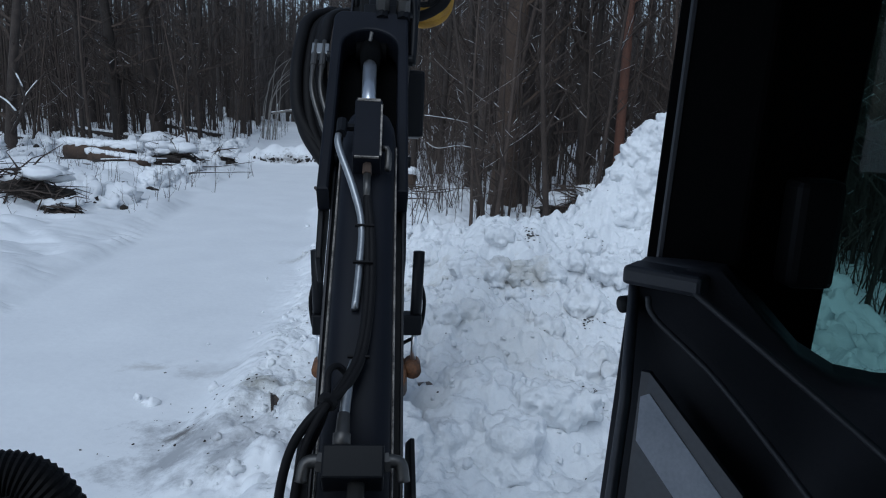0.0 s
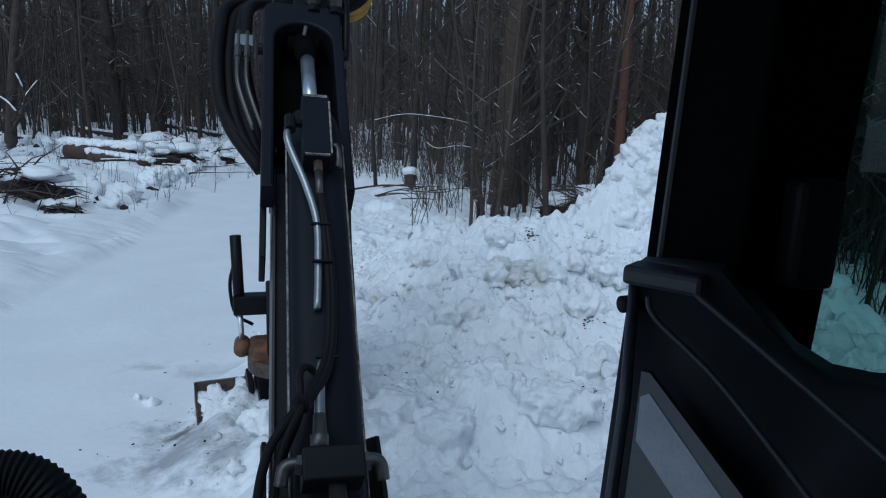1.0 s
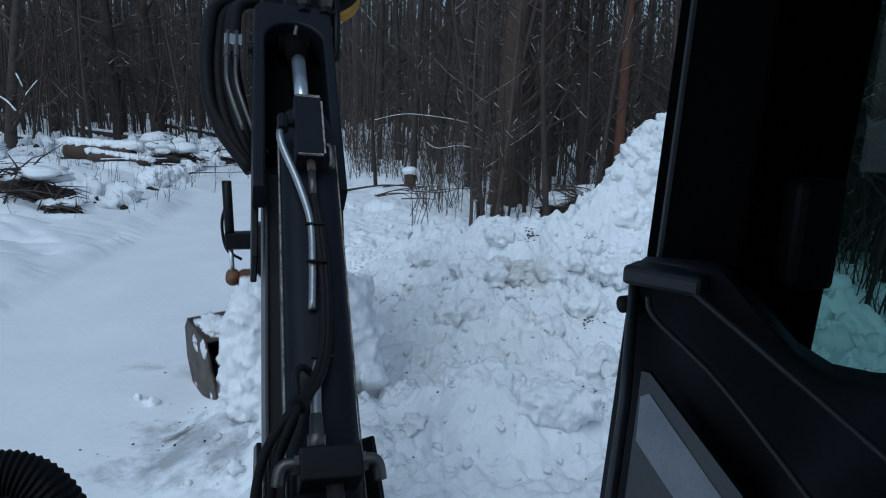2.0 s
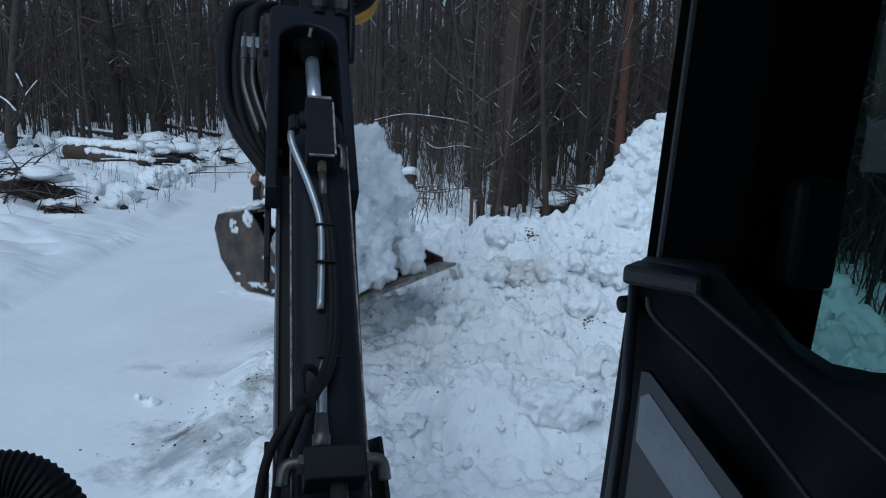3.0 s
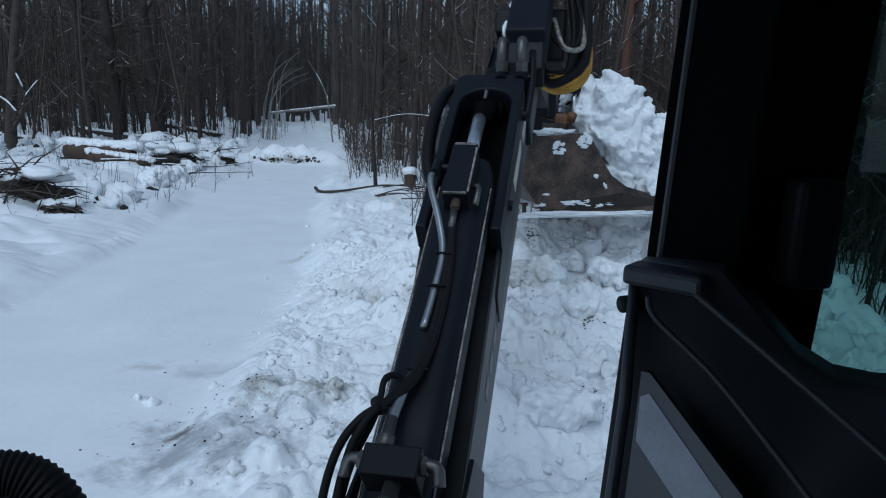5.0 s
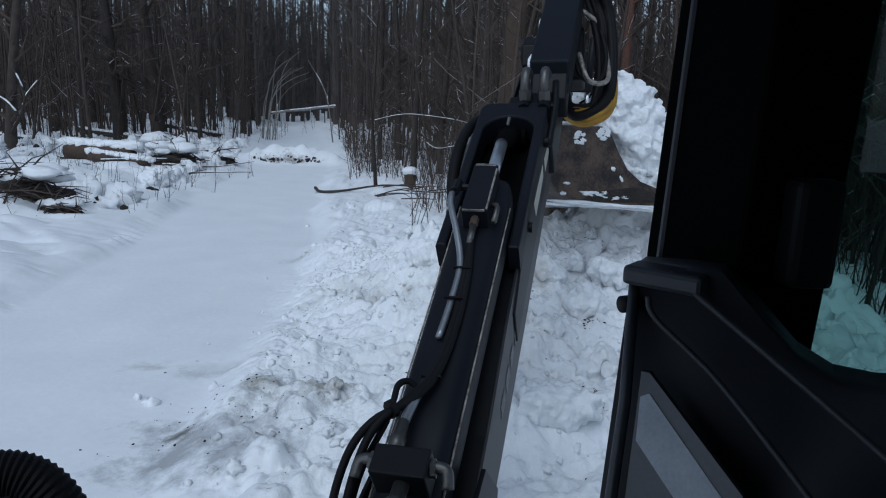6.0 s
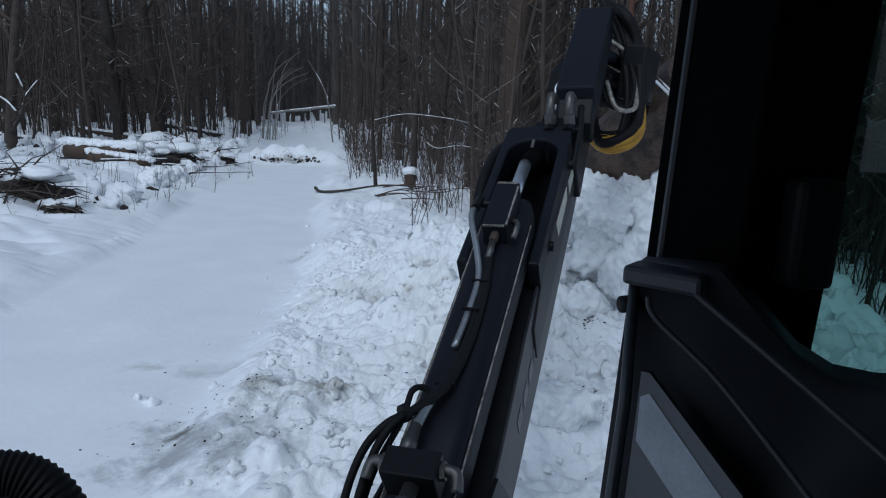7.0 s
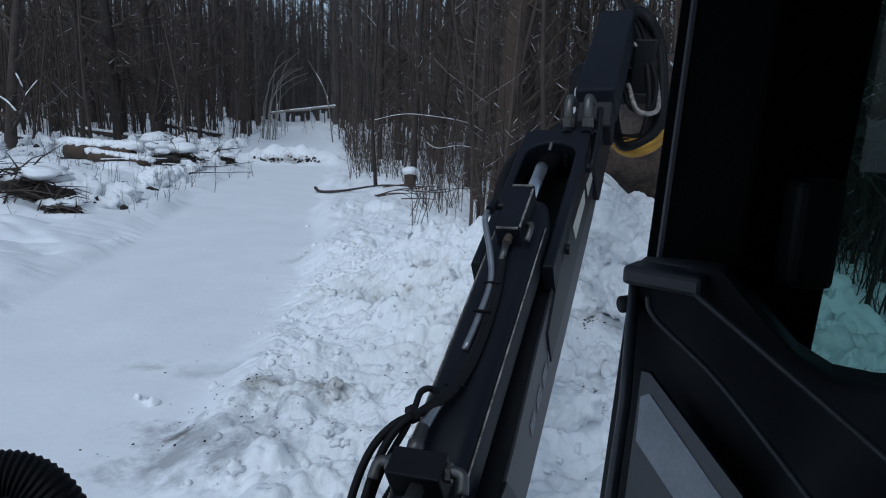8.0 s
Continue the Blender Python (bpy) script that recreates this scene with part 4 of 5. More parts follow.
    for x in (0.035, 0.14):
        fit = part("hose_fitting", tube(bmesh.new(), spline([(x, 2.34, -0.2), (x, 2.37, -0.12), (x, 2.44, -0.1), (x, 2.53, -0.17)], 5), 0.026, 10), FITTING, boom, "grey steel elbow fitting", True)
        part("nut", tube(bmesh.new(), [(x, 2.33, -0.22), (x, 2.345, -0.165)], 0.036, 6), FITTING, fit)
        part("collar", tube(bmesh.new(), [(x, 2.26, -0.235), (x, 2.42, -0.235)], 0.036, 8), STEEL, fit)
    part("hose_clip", box(bmesh.new(), -0.06, 0.2, 2.3, 2.4, -0.32, -0.235, 0.008), STEEL, boom)
    part("hose_fitting", tube(bmesh.new(), spline([(0.19, 2.5, -0.2), (0.2, 2.3, -0.26), (0.19, 2.05, -0.33)], 4), 0.02, 8), STEEL, boom, "dark steel pipe", True)
    # manifold across the barrel low down, with elbows
    mani = part("manifold", box(bmesh.new(), -0.085, 0.085, -0.135, -0.04, -0.1, 0.02, 0.006), STEEL, boom, "black hose manifold block")
    for x in (-1, 1):
        part("elbow", tube(bmesh.new(), spline([(0.075 * x, -0.08, -0.02), (0.11 * x, -0.075, -0.02), (0.132 * x, -0.085, -0.025), (0.14 * x, -0.125, -0.045)], 5), 0.019, 12), FITTING, mani, "grey steel elbow", True)
        part("nut", tube(bmesh.new(), [(0.084 * x, -0.08, -0.02), (0.1 * x, -0.078, -0.02)], 0.029, 6), FITTING, mani)
    part("stub", tube(bmesh.new(), [(0.01, -0.24, -0.02), (0.01, -0.19, -0.02), (0.01, -0.19, -0.02), (0.01, -0.13, -0.03)], [0.03, 0.03, 0.024, 0.024], 12), FITTING, mani, "grey steel hose end", True)
    part("union", tube(bmesh.new(), [(-0.035, -0.045, -0.02), (-0.035, 0.0, -0.01), (-0.034, 0.0, -0.01), (-0.033, 0.06, -0.01)], [0.026, 0.026, 0.021, 0.018], 12), FITTING, mani, "grey steel pipe union", True)
    # pipes and hoses along the barrel
    part("steel_pipe", tube(bmesh.new(), spline([(-0.033, 0.04, -0.01), (-0.025, 0.18, -0.04), (-0.012, 0.25, -0.06)], 6), [0.016] * 13, 10), ZINC, boom, "zinc plated hydraulic pipe", True)
    part("steel_pipe", tube(bmesh.new(), spline([(-0.02, 0.45, -0.075), (-0.012, 0.62, -0.07), (-0.012, 0.8, -0.06), (-0.05, 0.95, -0.03), (-0.11, 1.12, 0.0), (-0.112, 1.2, 0.0), (-0.105, 1.27, -0.03)], 6), 0.0135, 10), ZINC, boom, "zinc plated hydraulic pipe", True)
    part("pipe_nut", tube(bmesh.new(), [(-0.104, 1.18, 0.01), (-0.104, 1.26, 0.0)], 0.021, 8), STEEL, boom)
    part("pipe_nut", tube(bmesh.new(), [(-0.115, 1.24, -0.01), (-0.055, 1.25, -0.02)], 0.016, 8), STEEL, boom)
    part("side_fitting", tube(bmesh.new(), [(0.078, 1.06, -0.05), (0.078, 1.15, -0.05), (0.072, 1.17, -0.05), (0.05, 1.17, -0.05)], 0.013, 8), FITTING, boom, "grey steel fitting", True)
    part("rusty_nut", tube(bmesh.new(), [(0.0, 1.07, -0.04), (0.0, 1.02, -0.04)], 0.018, 6), WOOD, boom, "rusty brown nut")
    part("hose_end", tube(bmesh.new(), [(0.0, 1.02, -0.04), (0.002, 0.92, -0.05)], 0.014, 10), FITTING, boom, "grey crimped hose end", True)
    for dx, w in ((0.0, 0.0), (0.014, 0.02)):
        part("hose", tube(bmesh.new(), spline([(0.0 + dx * 0.2, 0.95, -0.05), (0.012 + dx, 0.75, -0.065), (0.018 + dx, 0.5, -0.07), (-0.0 + dx, 0.28, -0.055), (-0.05 + dx, 0.14, -0.02), (-0.105 - w, 0.04, 0.0), (-0.145 - w * 2, -0.07, -0.04), (-0.162 - w * 2, -0.25, -0.13), (-0.14 - w, -0.5, -0.28)], 6), 0.0135, 10), RUBBER, boom, "black rubber hydraulic hose", True)
    part("hose", tube(bmesh.new(), spline([(-0.02, 0.2, -0.07), (-0.06, 0.22, -0.03), (-0.085, 0.19, -0.01), (-0.085, 0.13, -0.01), (-0.09, 0.06, -0.02), (-0.15, -0.09, -0.1), (-0.17, -0.3, -0.2)], 7), 0.011, 8), RUBBER, boom, "thin black hose in a small loop", True)
    for y in (0.26, 0.62, 0.78):
        part("cable_tie", box(bmesh.new(), -0.034, 0.034, y, y + 0.007, -0.056, -0.044), RUBBER, boom)
    part("cable_tie", tube(bmesh.new(), [(-0.085, 0.085, 0.0), (-0.075, 0.1, -0.005)], 0.03, 10), RUBBER, boom)
    # hoses and clamp on the far flank of the fork
    part("hose_clamp", box(bmesh.new(), -0.35, -0.255, 2.38, 2.47, -0.6, -0.55, 0.004), ZINC, boom, "pale bolted hose clamp")
    for x in (-0.33, -0.285):
        part("flank_fitting", tube(bmesh.new(), [(x, 2.38, -0.56), (x, 2.28, -0.56), (x, 2.28, -0.56), (x, 2.22, -0.56)], [0.019, 0.019, 0.015, 0.013], 8), FITTING, boom, "grey steel hose end")
        part("flank_pipe", tube(bmesh.new(), spline([(x, 2.5, -0.56), (x, 2.2, -0.56), (x + 0.01, 2.08, -0.57), (x + 0.04, 1.98, -0.6), (x + 0.09, 1.86, -0.66)], 5), 0.013, 8), FITTING, boom, "dark steel pipe", True)
    for x, r in ((-0.3, 0.0), (-0.33, 0.05), (-0.38, 0.1), (-0.42, 0.12), (-0.44, 0.04)):
        part("flank_hose", tube(bmesh.new(), spline([(x + 0.14, 3.2, -0.85), (x + 0.02, 2.95, -0.72 - r * 0.6), (x, 2.65, -0.66 - r * 0.6), (x, 2.35, -0.68 - r * 0.6), (x + 0.05, 2.1 - r * 0.6, -0.76 - r * 0.3), (-0.2, 1.85 - r * 0.7, -0.86)], 6), 0.036, 10), RUBBER, boom, "black rubber hydraulic hose", True)
    # hose loops hanging at the boom's end, some in yellow sleeves
    rg = random.Random(12)
    for k in range(11):
        d, e, f = 0.03 * (k % 4) + rg.uniform(-0.02, 0.02), rg.uniform(-0.06, 0.06), rg.uniform(-0.05, 0.05)
        part("hose_loop", tube(bmesh.new(), spline([(0.14 + d * 0.6, 4.3 + e, -0.2 - d), (0.26 + d, 4.1 + e, -0.3 + f), (0.36 + d, 3.9 + f, -0.5 + f), (0.4 + d, 3.6 + e, -0.72), (0.37 + d + e * 0.5, 3.36 + e, -0.84 + f * 0.4), (0.26 + e * 0.5, 3.3 + e, -0.88), (0.16, 3.42 + f, -0.86), (0.1, 3.8, -0.75)], 7), rg.choice((0.02, 0.026, 0.034)), 10), RUBBER, boom, "black rubber hose loop", True)
    for k in range(2):
        d = 0.05 * k
        part("hose_loop", tube(bmesh.new(), spline([(0.2 + d, 3.5 - d, -0.5), (0.28 + d, 3.3 - d, -0.6), (0.4 + d, 3.36, -0.66), (0.43, 3.62 + d, -0.62), (0.36, 3.9, -0.5), (0.24, 3.98 - d, -0.4)], 7), 0.017, 10), (RUBBER, WORN_HIGHLIGHT)[k], boom, ("black rubber hose loop", "pale scuffed armoured hose")[k], True)
    for k in range(4):
        e, h = 0.022 * (k % 2), 0.05 * (k // 2) - 0.06
        part("hose_sleeve", tube(bmesh.new(), spline([(0.1, 3.72 + e, -0.92 - h), (0.15, 3.44 + e, -0.95 - h), (0.24, 3.30 + e, -0.95 - h), (0.34, 3.27 + e, -0.94 - h), (0.44, 3.34 + e, -0.92 - h), (0.48, 3.50 + e, -0.9 - h), (0.46, 3.72, -0.84 - h), (0.4, 3.85, -0.74)], 7), 0.042, 12), YELLOW, boom, "dirty yellow hose sleeve", True)
    # the lift cylinder under the boom
    part("lift_barrel", tube(bmesh.new(), [(0, -0.4, -1.0), (0, 0.7, -0.95)], 0.06, 18), STEEL, boom, smooth=True)
    part("lift_rod", tube(bmesh.new(), [(0, 0.7, -0.95), (0, 1.35, -0.8)], 0.035, 16), CHROME, boom, "polished chrome rod", True)
    return boom


GREYBAR = material("pale_lettering", (0.15, 0.15, 0.16), 0.5, second=(0.05, 0.05, 0.055), scale=30, spread=0.3)


def make_arm():
    arm = thing("excavator_dipper", "dark excavator dipper stick with hydraulic hoses and yellow sleeves", "excavator dipper")
    part("arm_beam", slab(bmesh.new(), [(0.0, 0.02), (0.12, 0.1), (0.4, 0.16), (1.95, 0.1), (2.0, -0.06), (0.3, -0.16), (0.0, -0.12)], -0.1, 0.1, 0.012), STEEL, arm, "black painted arm beam")
    part("pivot_pin", tube(bmesh.new(), [(-0.11, 0.1, -0.02), (0.11, 0.1, -0.02)], 0.05, 18), STEEL, arm)
    part("bucket_cylinder", tube(bmesh.new(), [(0.03, 0.55, 0.24), (0, 1.35, 0.24)], 0.05, 18), BLUE, arm, "slate painted cylinder", True)
    part("bucket_rod", tube(bmesh.new(), [(0, 1.3, 0.24), (0, 1.75, 0.2)], 0.03, 16), CHROME, arm, "polished chrome rod", True)
    for x in (-0.08, 0.065):
        part("link", slab(bmesh.new(), [(1.68, 0.26), (1.8, 0.26), (2.3, 0.04), (2.3, -0.06), (2.2, -0.06)], x, x + 0.02, 0.005), STEEL, arm)
    for k, x in enumerate((-0.125, 0.125)):
        part("side_pipe", tube(bmesh.new(), [(x, 0.2, 0.05), (x, 1.7, 0.02)], 0.016, 8), STEEL, arm)
        for y in (0.5, 0.9, 1.3):
            part("pipe_clip", box(bmesh.new(), x - 0.022, x + 0.022, y, y + 0.05, 0.0, 0.09, 0.004), STEEL, arm)
    part("valve_box", box(bmesh.new(), 0.12, 0.3, 0.75, 1.15, -0.05, 0.35, 0.02), STEEL, arm, "black valve housing")
    return arm


def make_hitch():
    hitch = thing("tiltrotator", "dark steel tiltrotator with two tilt cylinders and orange casting", "tiltrotator")
    part("hitch_frame", slab(bmesh.new(), [(-0.2, 0.02), (-0.2, 0.3), (-0.1, 0.46), (0.12, 0.46), (0.2, 0.3), (0.2, 0.02)], -0.13, 0.13, 0.015), STEEL, hitch)
    part("rotor", tube(bmesh.new(), [(0, 0, -0.12), (0, 0, -0.02), (0, 0, -0.02), (0, 0, 0.06)], [0.26, 0.26, 0.2, 0.2], 28), RUST, hitch, "brown worm gear housing")
    part("casting", box(bmesh.new(), -0.25, 0.25, -0.15, 0.12, -0.06, 0.08, 0.04), ORANGE, hitch, "dirty orange casting")
    for x in (-1, 1):
        barrel = part("tilt_cylinder", tube(bmesh.new(), [(0.3 * x, -0.02, 0.3), (0.315 * x, -0.02, 0.8)], 0.036, 16), STEEL, hitch, "dark tilt cylinder", True)
        part("rod", tube(bmesh.new(), [(0.29 * x, -0.02, 0.06), (0.3 * x, -0.02, 0.3)], 0.019, 12), CHROME, barrel, "chrome rod", True)
        part("bracket", box(bmesh.new(), min(0.1 * x, 0.34 * x), max(0.1 * x, 0.34 * x), -0.07, 0.05, 0.27, 0.4, 0.01), STEEL, hitch)
        part("cylinder_foot", tube(bmesh.new(), [(0.29 * x, -0.08, 0.04), (0.29 * x, 0.06, 0.04)], 0.055, 14), ORANGE, hitch, "rounded orange cylinder foot", True)
        part("feed_hose", tube(bmesh.new(), spline([(0.33 * x, 0.0, 0.6), (0.36 * x, 0.05, 0.45), (0.33 * x, 0.06, 0.25), (0.22 * x, 0.08, 0.16)], 6), 0.012, 8), RUBBER, hitch, smooth=True)
    return hitch


def make_bucket():
    bucket = thing("digging_bucket", "worn brown steel digging bucket with snow stuck to it", "excavator bucket")
    W = 0.6
    rim = [(0.22, -0.04), (0.3, -0.12), (0.38, -0.26), (0.5, -0.43), (0.66, -0.54), (0.98, -0.63), (1.22, -0.7)]
    belly = [(1.22, -0.77), (0.5, -0.8), (0.05, -0.8), (-0.25, -0.7), (-0.42, -0.48), (-0.42, -0.2), (-0.3, -0.07)]
    for x in (-W, W - 0.02):
        side = part("side_wall", slab(bmesh.new(), rim + belly, x, x + 0.02, 0.005), RUST, bucket, "brown scuffed side wall")
        e, cx = (-1, x) if x < 0 else (1, x + 0.02)
        for y, z in ((-0.06, -0.17), (0.2, -0.1)):
            for k in range(9):
                a, q = 0.7 * k + 0.4 * math.sin(5 * k + y * 30), 0.04 + 0.014 * math.sin(7.3 * k + x)
                part("snow_ring", lump(bmesh.new(), (cx + 0.004 * e, y + q * math.cos(a), z + q * math.sin(a)), 0.016 + 0.01 * math.sin(3.1 * k + y * 8) ** 2, k + y * 9 + x, (0.35, 1.2, 0.8), 2, 1.1), LOAD, side, "snow stuck round a hole")
        rg = random.Random(int(50 + 10 * x))
        for _k in range(14):
            part("snow_smear", lump(bmesh.new(), (cx, rg.uniform(-0.25, 0.8), rg.uniform(-0.74, -0.6)), rg.uniform(0.012, 0.035), rg.uniform(0, 90), (0.2, rg.uniform(1, 2.6), rg.uniform(0.3, 0.8)), 3, 0.9), LOAD, side, "snow smeared on the steel", True)
        part("mud_band", slab(bmesh.new(), [(0.2, -0.66), (0.6, -0.6), (1.18, -0.71), (0.5, -0.76), (0.0, -0.76)], cx + 0.002 * e - 0.001, cx + 0.002 * e + 0.001), SOIL, side, "dark wet band along the bottom")
        part("caked_snow", lump(bmesh.new(), (cx, 0.3, -0.8), 0.2, 5 + x, (0.2, 3.4, 0.13), 4, 0.8), LOAD, side, "caked snow on the lower edge")
    inside = [(1.2, -0.752), (0.5, -0.78), (0.06, -0.78), (-0.235, -0.685), (-0.4, -0.47), (-0.4, -0.21), (-0.29, -0.09), (0.2, -0.062)]
    part("shell", slab(bmesh.new(), [(0.22, -0.04)] + list(reversed(belly)) + inside, -W + 0.02, W - 0.02), RUST, bucket, "curved brown bucket shell")
    part("cutting_edge", box(bmesh.new(), -W - 0.01, W + 0.01, 1.16, 1.36, -0.772, -0.745, 0.006), WORN_HIGHLIGHT, bucket, "bare steel cutting edge")
    part("mount_plate", box(bmesh.new(), -0.18, 0.18, -0.22, 0.15, -0.07, 0.16, 0.01), STEEL, bucket)
    for x in (-0.24, 0.2):
        part("mount_ear", slab(bmesh.new(), [(-0.3, -0.06), (-0.24, 0.1), (-0.12, 0.12), (0.04, 0.06), (0.12, -0.06)], x, x + 0.04, 0.006), STEEL, bucket)
    for k, x in enumerate((-0.46, -0.24, 0.0, 0.22, 0.45)):
        part("caked_snow", lump(bmesh.new(), (x, -0.04 + 0.03 * (k % 2), -0.045), 0.13, 3 + k, (1.0, 1.45, 0.3), 4, 0.7), LOAD, bucket, "snow lying on the bucket top", True)
    return bucket


BOOM, ARM, HITCH, BUCKET = make_boom(), make_arm(), make_hitch(), make_bucket()


CRUMB = bpy.data.textures.new("crumb", "CLOUDS")
CRUMB.noise_scale, CRUMB.noise_depth = 0.075, 5


def clods(name, seed, spots, label, mat=LOAD):
    bm = bmesh.new()
    for k, (x, y, z, r) in enumerate(spots):
        lump(bm, (x, y, z), r, seed + k * 1.7, (1, 1, 1), 4, 0.4)
    ob = part(name, bm, mat, None, label, True)
    fuse = ob.modifiers.new("fuse", "REMESH")
    fuse.mode, fuse.voxel_size, fuse.use_smooth_shade = "VOXEL", 0.017, True
    crumb = ob.modifiers.new("crumble", "DISPLACE")
    crumb.texture, crumb.strength, crumb.mid_level = CRUMB, 0.08, 0.5
    return tagged(ob, category="snow")


# packed blocks on the crest of the heap, and boulders of snow half sunk in it
tagged(clods("snow_block", 61, ((2.6, 8.1, 2.02, 0.27), (2.4, 8.05, 2.0, 0.24), (2.22, 8.0, 1.8, 0.22), (2.05, 7.95, 1.54, 0.2), (1.88, 7.85, 1.33, 0.19), (2.45, 7.85, 1.6, 0.28), (2.15, 7.75, 1.4, 0.24), (2.8, 8.0, 1.75, 0.33), (2.5, 7.6, 1.3, 0.28), (2.0, 7.55, 1.2, 0.2), (2.55, 8.0, 2.24, 0.12), (2.34, 8.0, 2.1, 0.12)), "steep block of packed snow on top of the heap", ROUGH_SNOW))
boulder_rng = random.Random(33)
for spot in ((1.0, 6.6), (1.25, 6.9), (0.75, 6.35), (1.45, 6.2), (1.75, 6.6), (0.35, 6.5), (1.9, 7.1), (0.95, 5.75), (0.2, 5.9), (1.35, 5.35), (1.75, 5.6), (0.6, 7.0), (1.5, 7.1), (-0.1, 7.2), (0.45, 4.4), (0.85, 4.15), (0.15, 4.7), (1.4, 4.6)):
    bx, by = spot
    r = boulder_rng.uniform(0.09, 0.19)
    boulder = clods("snow_boulder", boulder_rng.uniform(0, 50), [(bx + boulder_rng.gauss(0, r * 0.7), by + boulder_rng.gauss(0, r * 0.5), ground_z(bx, by) + boulder_rng.uniform(-0.25, 0.35) * r, r * boulder_rng.uniform(0.5, 0.95)) for _k in range(5)], "rough boulder of broken snow in the heap", ROUGH_SNOW)
    tagged(boulder, group="boulders of the snow heap")
# the load, in the bucket's own space: it breaks in three when it is tipped out
LOADS = [clods("snow_load", 2, ((0.0, 0.3, -0.5, 0.26), (0.32, 0.32, -0.5, 0.24), (-0.34, 0.32, -0.5, 0.23), (0.0, 0.65, -0.5, 0.24), (-0.34, 0.66, -0.52, 0.2), (0.32, 0.66, -0.5, 0.22), (0.1, 0.98, -0.55, 0.19), (-0.32, 0.98, -0.57, 0.17), (0.4, 0.98, -0.53, 0.19), (0.15, 1.2, -0.6, 0.15), (-0.25, 1.18, -0.62, 0.14), (0.42, 1.18, -0.6, 0.14)), "large load of dug snow heaped in the bucket"),
         clods("snow_load", 9, ((0.05, 0.55, 0.05, 0.27), (-0.25, 0.58, -0.1, 0.25), (0.3, 0.6, 0.0, 0.27), (0.02, 0.5, 0.27, 0.22), (-0.22, 0.46, 0.25, 0.2), (0.32, 0.62, 0.25, 0.22), (0.0, 0.72, -0.22, 0.27), (-0.3, 0.8, -0.25, 0.22), (0.35, 0.8, -0.2, 0.26), (-0.1, 0.44, 0.42, 0.14), (0.32, 0.6, 0.4, 0.15), (0.38, 0.82, 0.16, 0.17), (0.1, 0.7, 0.12, 0.17), (-0.3, 0.85, 0.16, 0.22), (-0.34, 0.74, 0.38, 0.17), (-0.1, 0.92, 0.05, 0.2), (-0.34, 0.98, -0.08, 0.18)), "tall clod of dug snow on top of the bucket load"),
         clods("snow_load", 17, ((0.0, 0.98, -0.3, 0.19), (0.26, 1.0, -0.32, 0.2), (-0.3, 0.96, -0.38, 0.18), (0.1, 1.12, -0.42, 0.16), (0.4, 1.1, -0.4, 0.16), (0.3, 0.98, -0.02, 0.19), (0.15, 1.04, -0.15, 0.18), (-0.1, 1.02, -0.1, 0.15)), "crumbling dug snow at the bucket lip")]
GROUND_SPOTS = (Vector((0, 0, 0)), Vector((0.06, 4.05, -0.1)), Vector((-0.45, 4.5, 0.1)))
FALL = ((6.25, 7.2, Vector((1.55, 6.4, 1.95))), (6.25, 7.2, Vector((1.3, 6.15, 1.5))), (6.2, 7.1, Vector((1.15, 6.05, 1.8))))


def load_at(k, t):
    leave, land, end = FALL[k]
    if k and t < 2.6:
        # lying before the bucket until it is scooped up
        u = fade(min(max((t - 1.1) / 0.9, 0), 1))
        spot = GROUND_SPOTS[k] + Vector((-0.6, 0.1, 0)) * fade(min(t / 1.6, 1))
        low = Matrix.Translation(spot) @ pose(0, 0, 0, 0, 0, -TURN(0)) @ pose(0, -0.4 - 0.3 * (k - 1), 0.1)
        m = bucket_at(t)
        return Matrix.LocRotScale(low.translation.lerp(m.translation, u), low.to_quaternion().slerp(m.to_quaternion(), u), None)
    if t <= leave:
        slump = fade(min(max((t - 3.9) / 0.6, 0), 1)) if k == 2 else 0.0
        return bucket_at(t) @ pose(0, 0.1 * slump, 0.04 * slump, -6 * slump)
    u = min((t - leave) / (land - leave), 1.0)
    m = bucket_at(leave) @ (pose(0, 0.1, 0.04, -6) if k == 2 else Matrix())
    p = m.translation.lerp(end, u)
    p.z = m.translation.z + (end.z - m.translation.z) * u * u
    return Matrix.LocRotScale(p, m.to_quaternion() @ Euler((-0.5 * u, 0.3 * u, 0)).to_quaternion(), None)


